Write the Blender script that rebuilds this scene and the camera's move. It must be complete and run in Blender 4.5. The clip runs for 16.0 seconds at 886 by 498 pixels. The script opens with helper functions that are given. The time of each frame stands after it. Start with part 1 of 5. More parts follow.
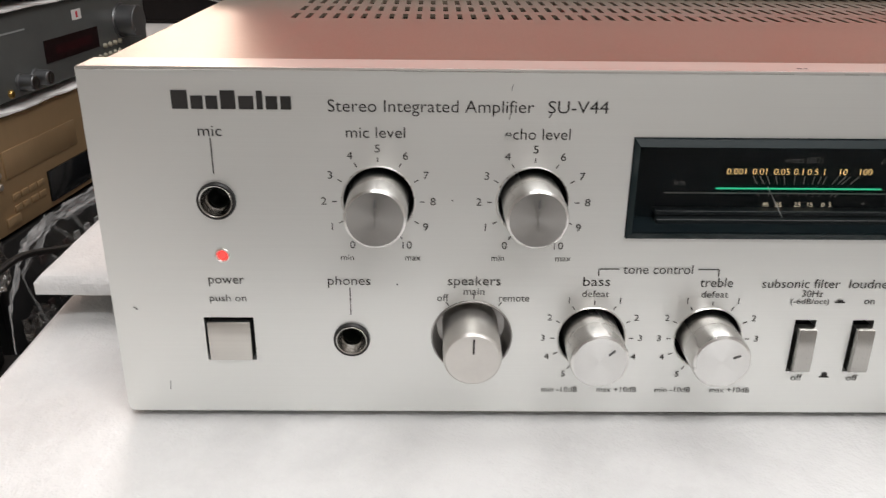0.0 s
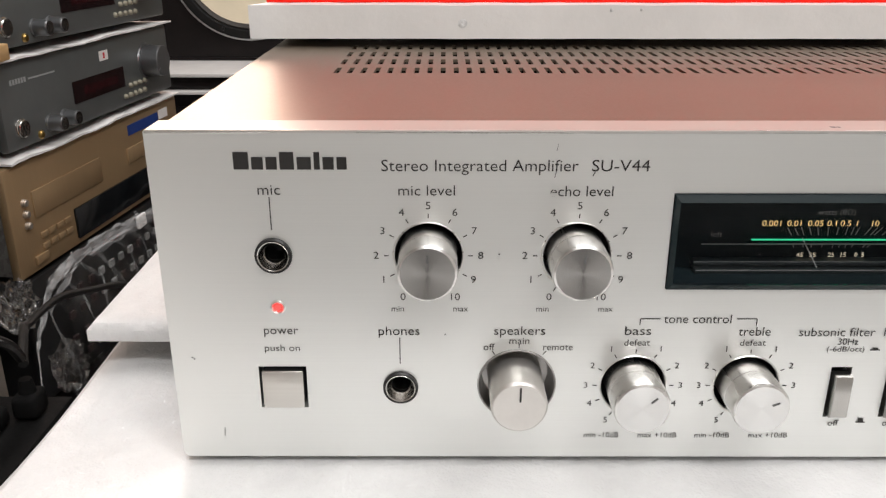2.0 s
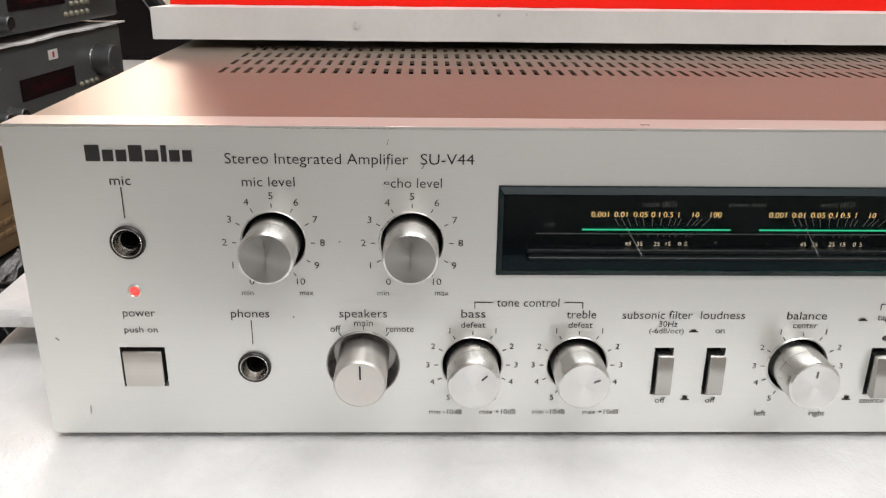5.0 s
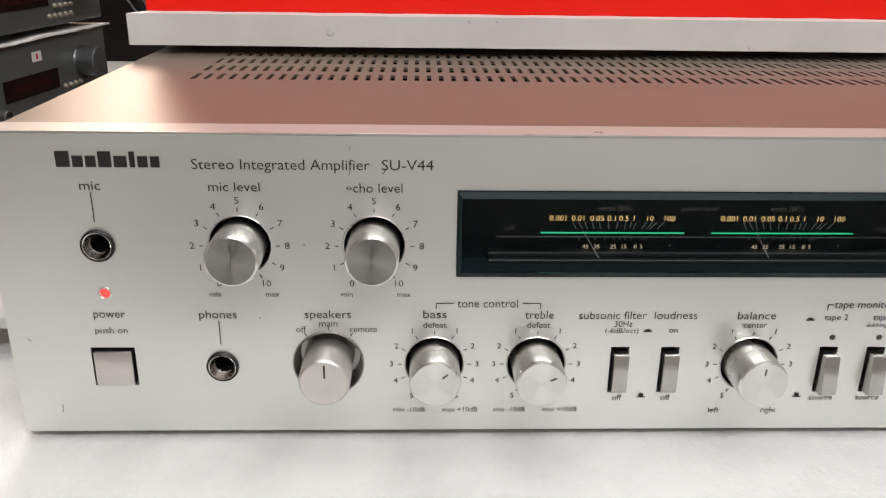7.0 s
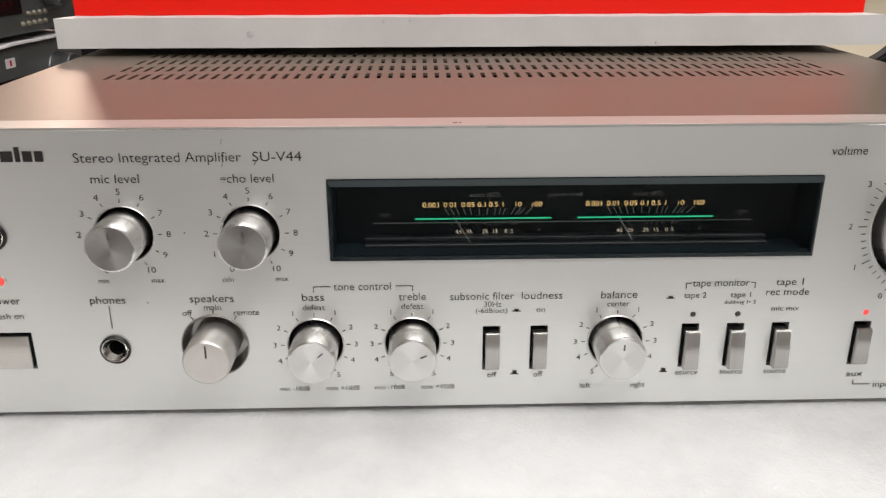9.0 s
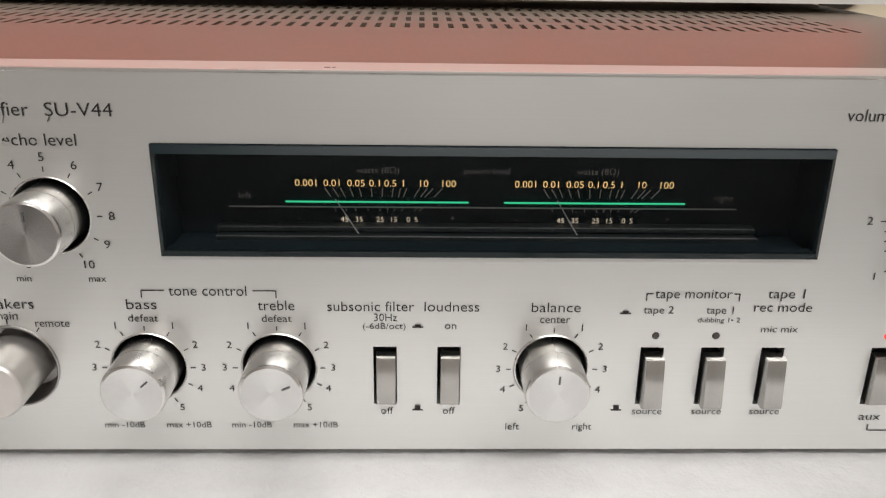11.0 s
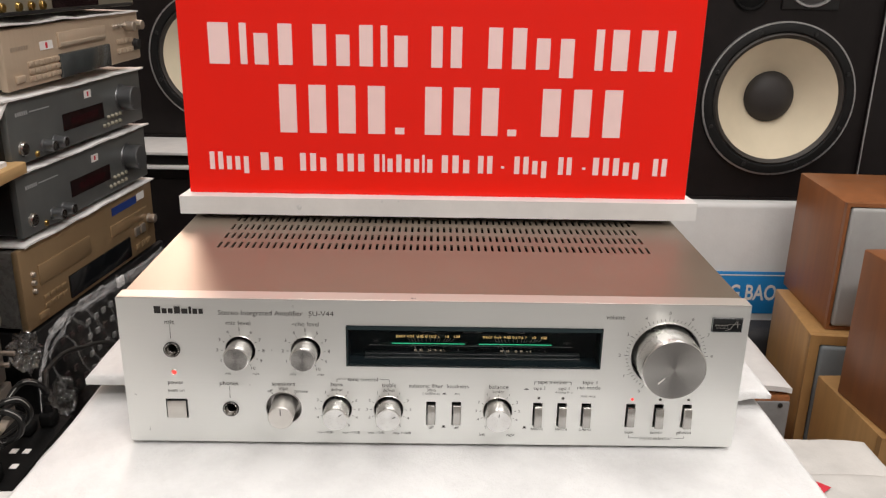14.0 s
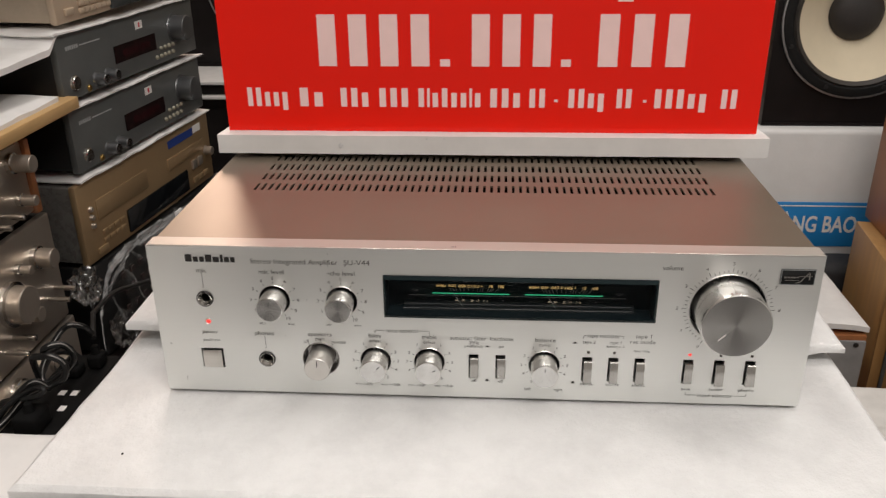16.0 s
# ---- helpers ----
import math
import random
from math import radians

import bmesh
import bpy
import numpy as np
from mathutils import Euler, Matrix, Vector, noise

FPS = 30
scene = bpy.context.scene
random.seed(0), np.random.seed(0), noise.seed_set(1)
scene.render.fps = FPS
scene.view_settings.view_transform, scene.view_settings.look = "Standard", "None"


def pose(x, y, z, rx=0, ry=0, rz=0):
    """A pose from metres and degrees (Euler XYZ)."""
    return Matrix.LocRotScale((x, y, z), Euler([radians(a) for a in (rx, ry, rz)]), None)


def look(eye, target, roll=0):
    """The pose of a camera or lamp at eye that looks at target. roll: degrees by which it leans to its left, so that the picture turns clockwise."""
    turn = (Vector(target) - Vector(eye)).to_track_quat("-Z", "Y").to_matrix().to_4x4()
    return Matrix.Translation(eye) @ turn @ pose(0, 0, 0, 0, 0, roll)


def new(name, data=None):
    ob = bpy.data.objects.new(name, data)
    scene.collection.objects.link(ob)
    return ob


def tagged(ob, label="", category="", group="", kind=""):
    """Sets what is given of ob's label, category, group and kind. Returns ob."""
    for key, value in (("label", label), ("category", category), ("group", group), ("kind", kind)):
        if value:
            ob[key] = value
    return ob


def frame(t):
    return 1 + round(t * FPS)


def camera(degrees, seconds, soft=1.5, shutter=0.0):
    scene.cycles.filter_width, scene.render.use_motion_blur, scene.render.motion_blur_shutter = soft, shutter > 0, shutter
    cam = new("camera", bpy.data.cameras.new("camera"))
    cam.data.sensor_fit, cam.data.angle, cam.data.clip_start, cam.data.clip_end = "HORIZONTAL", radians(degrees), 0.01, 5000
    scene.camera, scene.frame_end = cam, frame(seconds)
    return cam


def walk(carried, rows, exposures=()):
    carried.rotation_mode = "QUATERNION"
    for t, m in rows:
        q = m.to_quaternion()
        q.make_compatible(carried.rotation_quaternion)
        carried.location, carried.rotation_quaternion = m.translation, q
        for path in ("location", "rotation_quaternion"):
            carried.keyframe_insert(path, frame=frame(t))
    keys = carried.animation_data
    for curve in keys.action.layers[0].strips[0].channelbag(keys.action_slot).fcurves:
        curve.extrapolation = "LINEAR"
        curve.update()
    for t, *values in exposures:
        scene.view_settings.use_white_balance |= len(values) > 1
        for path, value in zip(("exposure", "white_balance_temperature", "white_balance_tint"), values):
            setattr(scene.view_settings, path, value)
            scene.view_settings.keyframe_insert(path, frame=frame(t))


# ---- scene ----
cam = camera(56.09, 16.0, 1.25, 0.2)
PATH = [
    (0, (0.0975, -0.2274, 0.1556), (0.1212, 1.6138, -0.6251), 0.61),
    (0.5, (0.0793, -0.2269, 0.1601), (0.0796, 1.6234, -0.5989), 0.64),
    (1, (0.0775, -0.2281, 0.1645), (0.0691, 1.6308, -0.5733), 0.68),
    (1.5, (0.0791, -0.2308, 0.1665), (0.0693, 1.6336, -0.5572), 0.41),
    (2, (0.0863, -0.2338, 0.1660), (0.0838, 1.6331, -0.5516), 0.02),
    (2.5, (0.0925, -0.2348, 0.1652), (0.1055, 1.6301, -0.5574), -0.15),
    (3, (0.1003, -0.2380, 0.1663), (0.1249, 1.6261, -0.5579), 0.30),
    (3.5, (0.1052, -0.2413, 0.1700), (0.1321, 1.6253, -0.5476), 0.44),
    (4, (0.1135, -0.2447, 0.1704), (0.1413, 1.6233, -0.5436), 0.31),
    (4.5, (0.1224, -0.2489, 0.1696), (0.1532, 1.6186, -0.5456), 0.34),
    (5, (0.1309, -0.2534, 0.1688), (0.1724, 1.6146, -0.5446), 0.66),
    (7.5, (0.1431, -0.2621, 0.1735), (0.2163, 1.6058, -0.5377), 0.66),
    (8, (0.1511, -0.2675, 0.1741), (0.2338, 1.6002, -0.5363), 0.41),
    (8.5, (0.1690, -0.2836, 0.1758), (0.2535, 1.5823, -0.5394), 0.30),
    (9, (0.1871, -0.2811, 0.1736), (0.2391, 1.5888, -0.5342), -0.09),
    (9.5, (0.2166, -0.2315, 0.1653), (0.2696, 1.6379, -0.5435), 0.64),
    (9.7, (0.2202, -0.2173, 0.1514), (0.2770, 1.6505, -0.5612), 1.04),
    (10.7, (0.2232, -0.2065, 0.1450), (0.2760, 1.6580, -0.5720), 0.95),
    (11.8, (0.2239, -0.2592, 0.1553), (0.2680, 1.6073, -0.5619), 0.67),
    (12, (0.2190, -0.2915, 0.1726), (0.2625, 1.5780, -0.5366), 0.76),
    (12.5, (0.2178, -0.3761, 0.2187), (0.2459, 1.4973, -0.4810), 0.16),
    (13, (0.2181, -0.4402, 0.2479), (0.2412, 1.4348, -0.4477), 0.23),
    (13.5, (0.2192, -0.4764, 0.2895), (0.2464, 1.4081, -0.3798), 0.69),
    (14, (0.2104, -0.5196, 0.3265), (0.2429, 1.3735, -0.3178), 1.17),
    (14.5, (0.2090, -0.5445, 0.3424), (0.2377, 1.3496, -0.2993), 1.34),
    (15, (0.2135, -0.5319, 0.3462), (0.2153, 1.3516, -0.3265), 0.51),
    (15.5, (0.2385, -0.4897, 0.3318), (0.1854, 1.3666, -0.4107), -0.92),
    (16, (0.2268, -0.4793, 0.3268), (0.0998, 1.3433, -0.4869), -0.66),
]
walk(cam, [(t, look(eye, target, roll)) for t, eye, target, roll in PATH], [
    (0, -0.10, 6500, 11), (1, 0.16, 6500, 11), (2, 0.15, 6500, 11), (3.5, 0.10, 6500, 10), (5, 0.04, 6480, 10), (7.5, -0.11, 6500, 10), (9, -0.10, 6500, 11),
    (9.7, -0.04, 6550, 12), (12, -0.11, 6650, 11.5), (14, -0.03, 6750, 12), (15, -0.03, 6750, 12), (15.5, -0.20, 6750, 11.5), (16, -0.36, 6850, 12)])

# ---- world and lamps ----
world = bpy.data.worlds.new("world")
scene.world = world
world.use_nodes = True
world.node_tree.nodes["Background"].inputs[0].default_value = (0.9, 0.95, 1.0, 1)
world.node_tree.nodes["Background"].inputs[1].default_value = 0.05


def lamp(name, x, y, z, sx, sy, watts, colour=(1.0, 0.96, 0.9), rx=0, ry=0):
    data = bpy.data.lights.new(name, "AREA")
    data.shape, data.size, data.size_y, data.energy, data.color = "RECTANGLE", sx, sy, watts, colour
    ob = new(name, data)
    ob.matrix_world = pose(x, y, z, rx, ry, 0)
    return ob


# a wall lamp beyond the sign, ceiling tubes over the loudspeakers, the stack and the open floor
WHITE = (1.0, 0.985, 0.975)
lamp("wall_lamp", -0.64, 2.25, 0.97, 0.52, 0.52, 15, (1.0, 0.75, 0.63), -90)
lamp("ceiling_lamp", -0.10, 0.55, 1.71, 0.20, 1.2, 14, WHITE)
lamp("ceiling_lamp", 1.00, 0.45, 1.71, 0.20, 1.2, 14, WHITE)
lamp("ceiling_lamp", 0.62, -1.10, 1.71, 1.7, 0.4, 40, WHITE)


# ---- material helpers ----
def principled(name, colour, rough=0.5, metal=0.0):
    m = bpy.data.materials.new(name)
    m.use_nodes = True
    p = m.node_tree.nodes["Principled BSDF"]
    p.inputs["Base Color"].default_value = (*colour, 1)
    p.inputs["Roughness"].default_value = rough
    p.inputs["Metallic"].default_value = metal
    return m, m.node_tree, p


def node(tree, kind, **values):
    n = tree.nodes.new(kind)
    for key, value in values.items():
        n.inputs[key].default_value = value
    return n


def coords(tree, scale=(1, 1, 1)):
    c = tree.nodes.new("ShaderNodeTexCoord")
    s = node(tree, "ShaderNodeMapping", Scale=scale)
    tree.links.new(c.outputs["Object"], s.inputs["Vector"])
    return s.outputs["Vector"]


def noise_tex(tree, vector, scale, detail=4.0, rough=0.6):
    n = node(tree, "ShaderNodeTexNoise", Scale=scale, Detail=detail, Roughness=rough)
    tree.links.new(vector, n.inputs["Vector"])
    return n.outputs["Fac"]


def ramp(tree, fac, stops):
    r = tree.nodes.new("ShaderNodeValToRGB")
    e = r.color_ramp.elements
    while len(e) < len(stops):
        e.new(0.5)
    for i, (place, colour) in enumerate(stops):
        e[i].position, e[i].color = place, (*colour, 1)
    tree.links.new(fac, r.inputs["Fac"])
    return r.outputs["Color"]


def to_range(tree, fac, low, high):
    r = node(tree, "ShaderNodeMapRange", **{"To Min": low, "To Max": high})
    tree.links.new(fac, r.inputs["Value"])
    return r.outputs["Result"]


def bump(tree, p, fac, strength, distance):
    b = node(tree, "ShaderNodeBump", Strength=strength, Distance=distance)
    tree.links.new(fac, b.inputs["Height"])
    tree.links.new(b.outputs["Normal"], p.inputs["Normal"])


def dark_light(colour, f):
    return [(0.3, tuple(c * (1 - f) for c in colour)), (0.7, tuple(min(1, c * (1 + f)) for c in colour))]


def worn(name, colour, rough=0.5, metal=0.0, vary=0.12, scale=40, grain=400, relief=0.0, stretch=(1, 1, 1), spread=0.12):
    """Paint, plastic, foam or metal with patchy colour, uneven gloss and a fine relief."""
    m, tree, p = principled(name, colour, rough, metal)
    v = coords(tree, stretch)
    big = noise_tex(tree, v, scale)
    fine = noise_tex(tree, v, grain, 3)
    tree.links.new(ramp(tree, big, dark_light(colour, vary)), p.inputs["Base Color"])
    tree.links.new(to_range(tree, fine, max(0.02, rough - spread), min(1, rough + spread)), p.inputs["Roughness"])
    if relief:
        bump(tree, p, fine, 0.6, relief)
    return m


def brushed(name, colour, rough, along, metal=1.0, spread=0.08, vary=0.05, relief=0.00002):
    """Brushed metal: very long thin streaks, plus faint smudges."""
    m, tree, p = principled(name, colour, rough, metal)
    streak = noise_tex(tree, coords(tree, along), 1.0, 3)
    smudge = noise_tex(tree, coords(tree), 14, 5)
    tree.links.new(ramp(tree, streak, dark_light(colour, vary)), p.inputs["Base Color"])
    mix = node(tree, "ShaderNodeMath")
    mix.operation = "ADD"
    tree.links.new(to_range(tree, streak, rough - spread, rough + spread), mix.inputs[0])
    tree.links.new(to_range(tree, smudge, -0.06, 0.06), mix.inputs[1])
    tree.links.new(mix.outputs[0], p.inputs["Roughness"])
    bump(tree, p, streak, 0.25, relief)
    return m


def turned(name, colour, rough=0.3, aniso=0.85):
    """Lathe-turned metal: rings round the axis spread the highlights into wedges."""
    m, tree, p = principled(name, colour, rough, 1.0)
    p.inputs["Anisotropic"].default_value = aniso
    t = tree.nodes.new("ShaderNodeTangent")
    t.direction_type, t.axis = "RADIAL", "Y"
    tree.links.new(t.outputs[0], p.inputs["Tangent"])
    return m


def wood(name, colour, along, rough=0.4, dark=0.35):
    m, tree, p = principled(name, colour, rough)
    v = coords(tree, along)
    grain = noise_tex(tree, v, 1.0, 6, 0.65)
    broad = noise_tex(tree, coords(tree), 5, 3)
    a = ramp(tree, grain, [(0.3, tuple(c * (1 - dark) for c in colour)), (0.55, colour), (0.8, tuple(min(1, c * 1.18) for c in colour))])
    b = ramp(tree, broad, [(0.3, (0.85, 0.85, 0.85)), (0.7, (1, 1, 1))])
    mix = tree.nodes.new("ShaderNodeMix")
    mix.data_type, mix.blend_type = "RGBA", "MULTIPLY"
    mix.inputs[0].default_value = 1.0
    tree.links.new(a, mix.inputs[6])
    tree.links.new(b, mix.inputs[7])
    tree.links.new(mix.outputs[2], p.inputs["Base Color"])
    tree.links.new(to_range(tree, grain, rough - 0.1, rough + 0.12), p.inputs["Roughness"])
    bump(tree, p, grain, 0.15, 0.0003)
    return m


def glow(name, colour, strength, base=(0.02, 0.02, 0.02)):
    m, tree, p = principled(name, base, 0.5)
    p.inputs["Emission Color"].default_value = (*colour, 1)
    p.inputs["Emission Strength"].default_value = strength
    return m


def film(name, gloss=0.16, rough=0.12, milky=False, share_of=0.28, crinkle=0.0):
    """Thin clear film: see-through face on, glossy at a slant; or with a milky haze."""
    m = bpy.data.materials.new(name)
    m.use_nodes = True
    tree = m.node_tree
    tree.nodes.remove(tree.nodes["Principled BSDF"])
    a, mix = tree.nodes.new("ShaderNodeBsdfTransparent"), node(tree, "ShaderNodeMixShader", Fac=gloss)
    g = tree.nodes.new("ShaderNodeBsdfDiffuse" if milky else "ShaderNodeBsdfGlossy")
    g.inputs["Roughness"].default_value = rough
    g.inputs["Color"].default_value = (0.95, 0.95, 0.95, 1)
    if not milky:
        slant = node(tree, "ShaderNodeFresnel", IOR=1.3 + gloss)
        share = node(tree, "ShaderNodeMath")
        share.operation = "MULTIPLY"
        share.inputs[1].default_value = share_of
        tree.links.new(slant.outputs[0], share.inputs[0])
        tree.links.new(share.outputs[0], mix.inputs[0])
    if crinkle:
        fine, knock = noise_tex(tree, coords(tree), 70, 4, 0.6), node(tree, "ShaderNodeBump", Strength=1.0, Distance=crinkle)
        tree.links.new(fine, knock.inputs["Height"])
        tree.links.new(knock.outputs["Normal"], g.inputs["Normal"])
    tree.links.new(a.outputs[0], mix.inputs[1])
    tree.links.new(g.outputs[0], mix.inputs[2])
    tree.links.new(mix.outputs[0], tree.nodes["Material Output"].inputs["Surface"])
    return m


# ---- materials ----
M_FACE = brushed("brushed_silver", (0.764, 0.774, 0.755), 0.36, (11, 11, 3000), 0.88, 0.04, 0.015, 0.000010)
# fine level brushing draws reflections out up and down
up = node(M_FACE.node_tree, "ShaderNodeCombineXYZ", Y=0.6, Z=1.0)
M_FACE.node_tree.nodes["Principled BSDF"].inputs["Anisotropic"].default_value = 0.6
M_FACE.node_tree.links.new(up.outputs[0], M_FACE.node_tree.nodes["Principled BSDF"].inputs["Tangent"])
M_EDGE = brushed("silver_edge", (0.76, 0.75, 0.72), 0.30, (6, 900, 900), 0.9)
M_TOP = brushed("satin_top_edge", (0.55, 0.515, 0.465), 0.46, (6, 900, 900), 0.65, 0.05, 0.03)
M_COVER = worn("champagne_lacquer", (0.250, 0.208, 0.162), 0.39, 0.64, 0.05, 9, 1300, 0.00007, (1, 1, 1), 0.06)
M_KNOB_SIDE = brushed("knob_side", (0.74, 0.73, 0.71), 0.26, (40, 5, 40), 1.0)
M_KNOB_CAP = turned("turned_cap", (0.66, 0.66, 0.65), 0.20, 0.97)
M_KNOB_MATT = worn("satin_metal", (0.66, 0.64, 0.61), 0.42, 0.9, 0.06, 60, 900)
M_BUTTON = brushed("button_metal", (0.60, 0.58, 0.545), 0.34, (8, 8, 900), 1.0, 0.04, 0.03)
M_BLACK = worn("black_plastic", (0.012, 0.012, 0.012), 0.45, 0, 0.2, 30, 500)
M_GLOSS = worn("gloss_black", (0.006, 0.007, 0.008), 0.12, 0, 0.2, 30, 300, 0, (1, 1, 1), 0.04)
M_GLASS_EDGE = worn("dark_glass_edge", (0.007, 0.016, 0.018), 0.26, 0.0, 0.05, 8, 40, 0, (1, 1, 1), 0.02)
M_GLASS_EDGE.node_tree.nodes["Principled BSDF"].inputs["Specular IOR Level"].default_value = 0.19
M_WELL = worn("meter_black", (0.007, 0.013, 0.016), 0.6, 0, 0.2, 30, 300)
M_WELL.node_tree.nodes["Principled BSDF"].inputs["Specular IOR Level"].default_value = 0.12
M_CUP = turned("cup_metal", (0.40, 0.39, 0.38), 0.34, 0.6)
M_CAP = brushed("switch_cap_metal", (0.44, 0.43, 0.41), 0.24, (300, 5, 5), 1.0)
M_INK = worn("black_ink", (0.03, 0.028, 0.027), 0.6, 0, 0.2, 90, 900)
M_INK.node_tree.nodes["Principled BSDF"].inputs["Specular IOR Level"].default_value = 0.15
M_INK_FADED = worn("grey_ink", (0.10, 0.10, 0.10), 0.6, 0, 0.2, 90, 900)
M_AMBER = glow("amber_scale", (1.0, 0.66, 0.25), 1.45)
M_PALE = glow("pale_scale", (1.0, 0.86, 0.62), 0.9)
M_GREEN = glow("green_line", (0.03, 0.62, 0.30), 0.95)
M_DIM = worn("dim_print", (0.28, 0.29, 0.29), 0.5, 0, 0.1)
M_LINE = worn("grey_line", (0.33, 0.35, 0.35), 0.4, 0, 0.1)
M_LED = glow("red_led", (1.0, 0.06, 0.05), 1.5, (0.4, 0.02, 0.02))
M_LED_OFF = worn("unlit_led", (0.06, 0.05, 0.045), 0.3)
M_CHROME = worn("worn_chrome", (0.62, 0.60, 0.57), 0.2, 1.0, 0.08, 60, 400)
M_DARK = worn("dark_metal", (0.03, 0.03, 0.03), 0.4, 0.6)


def foam_cells(name, colour):
    """Closed-cell packing foam: glossy little cells over soft dents and faint grey smudges."""
    m, tree, p = principled(name, colour, 0.38)
    v = coords(tree)
    smudge = noise_tex(tree, v, 13, 6, 0.72)
    tree.links.new(ramp(tree, smudge, [(0.32, tuple(c * 0.84 for c in colour)), (0.60, colour)]), p.inputs["Base Color"])
    p.inputs["Subsurface Weight"].default_value = 0.7
    p.inputs["Subsurface Radius"].default_value = (1.0, 1.0, 1.0)
    p.inputs["Subsurface Scale"].default_value = 0.005
    p.inputs["Roughness"].default_value = 0.6
    # small pillows of the cells over shallow creases
    pillow = node(tree, "ShaderNodeTexVoronoi", Scale=950.0)
    tree.links.new(v, pillow.inputs["Vector"])
    crease = noise_tex(tree, coords(tree, (85, 70, 90)), 1.0, 4, 0.65)
    lift = node(tree, "ShaderNodeMath")
    lift.operation = "MULTIPLY_ADD"
    lift.inputs[1].default_value = 14.0
    tree.links.new(crease, lift.inputs[0])
    tree.links.new(to_range(tree, pillow.outputs["Distance"], 1.0, 0.0), lift.inputs[2])
    bump(tree, p, lift.outputs[0], 0.36, 0.00030)
    # the skin of each closed cell glints on its own
    cells = node(tree, "ShaderNodeTexVoronoi", Scale=2300.0)
    tree.links.new(v, cells.inputs["Vector"])
    tilt = node(tree, "ShaderNodeVectorMath")
    tilt.operation = "MULTIPLY_ADD"
    tilt.inputs[1].default_value = (0.76, 0.76, 0.76)
    tilt.inputs[2].default_value = (-0.38, -0.38, -0.38)
    flat_way = tree.nodes.new("ShaderNodeNewGeometry")
    facet, unit = tree.nodes.new("ShaderNodeVectorMath"), tree.nodes.new("ShaderNodeVectorMath")
    unit.operation = "NORMALIZE"
    tree.links.new(cells.outputs["Color"], tilt.inputs[0])
    tree.links.new(tilt.outputs[0], facet.inputs[0])
    tree.links.new(flat_way.outputs["Normal"], facet.inputs[1])
    tree.links.new(facet.outputs[0], unit.inputs[0])
    skin, mix = node(tree, "ShaderNodeBsdfGlossy", Roughness=0.17), node(tree, "ShaderNodeMixShader", Fac=0.06)
    tree.links.new(unit.outputs[0], skin.inputs["Normal"])
    tree.links.new(p.outputs[0], mix.inputs[1])
    tree.links.new(skin.outputs[0], mix.inputs[2])
    tree.links.new(mix.outputs[0], tree.nodes["Material Output"].inputs["Surface"])
    return m


M_FOAM = foam_cells("white_foam", (0.735, 0.737, 0.733))
M_FOAM_SHEET = worn("foam_sheet", (0.71, 0.70, 0.685), 0.6, 0, 0.06, 25, 300, 0.0002)
M_FOAM_OLD = worn("old_foam", (0.52, 0.505, 0.48), 0.6, 0, 0.14, 16, 300, 0.0006)
M_SIGN = worn("red_acrylic", (0.89, 0.014, 0.006), 0.14, 0, 0.03, 4, 60, 0, (1, 1, 1), 0.03)
M_SIGN.node_tree.nodes["Principled BSDF"].inputs["Specular IOR Level"].default_value = 0.26
M_SIGN_PRINT = worn("white_print", (0.95, 0.68, 0.66), 0.35, 0, 0.03)
M_WALL = worn("wall_paint", (0.67, 0.66, 0.64), 0.8, 0, 0.05, 3, 90, 0.0004)
M_CEIL = worn("ceiling_paint", (0.78, 0.77, 0.74), 0.85, 0, 0.04, 3, 90)
M_FLOOR = worn("grey_floor", (0.17, 0.165, 0.16), 0.40, 0, 0.15, 4, 60)
M_TABLE = wood("table_wood", (0.34, 0.20, 0.11), (4, 60, 60))
M_CHERRY = wood("cherry_veneer", (0.31, 0.118, 0.045), (50, 50, 3), 0.38, 0.2)
M_MAPLE = wood("maple_veneer", (0.46, 0.26, 0.10), (60, 60, 4), 0.38, 0.16)
M_PINE = wood("pine_plank", (0.60, 0.38, 0.17), (60, 4, 60), 0.5, 0.25)
M_GRILLE = worn("grey_cloth", (0.36, 0.36, 0.35), 0.85, 0, 0.08, 20, 1200, 0.0005)
M_GRILLE_DARK = worn("blue_grey_cloth", (0.17, 0.19, 0.20), 0.8, 0, 0.08, 20, 1200, 0.0005)
M_CABINET = worn("black_vinyl", (0.008, 0.006, 0.006), 0.40, 0, 0.25, 25, 500, 0.0002)
M_CABINET.node_tree.nodes["Principled BSDF"].inputs["Specular IOR Level"].default_value = 0.25
M_CONE = worn("cream_paper", (0.66, 0.58, 0.43), 0.75, 0, 0.05, 12, 200, 0.0003)
M_DUST = worn("dust_cap", (0.026, 0.023, 0.022), 0.6, 0, 0.1, 30, 300)
M_RUBBER = worn("rubber", (0.010, 0.010, 0.010), 0.6, 0, 0.2, 40, 300)
M_RUBBER.node_tree.nodes["Principled BSDF"].inputs["Specular IOR Level"].default_value = 0.2
M_SURROUND = worn("surround", (0.035, 0.03, 0.026), 0.6, 0, 0.2, 40, 300)
M_ALU = worn("ring_metal", (0.42, 0.42, 0.42), 0.3, 0.9, 0.08, 50, 300)
M_GOLD = brushed("champagne_panel", (0.50, 0.395, 0.29), 0.42, (900, 900, 6), 0.25)
M_GOLD_SIDE = worn("champagne_case", (0.46, 0.38, 0.29), 0.45, 0.4, 0.08)
M_GOLD_WARM = brushed("warm_gold_panel", (0.325, 0.22, 0.119), 0.42, (900, 900, 6), 0.45)
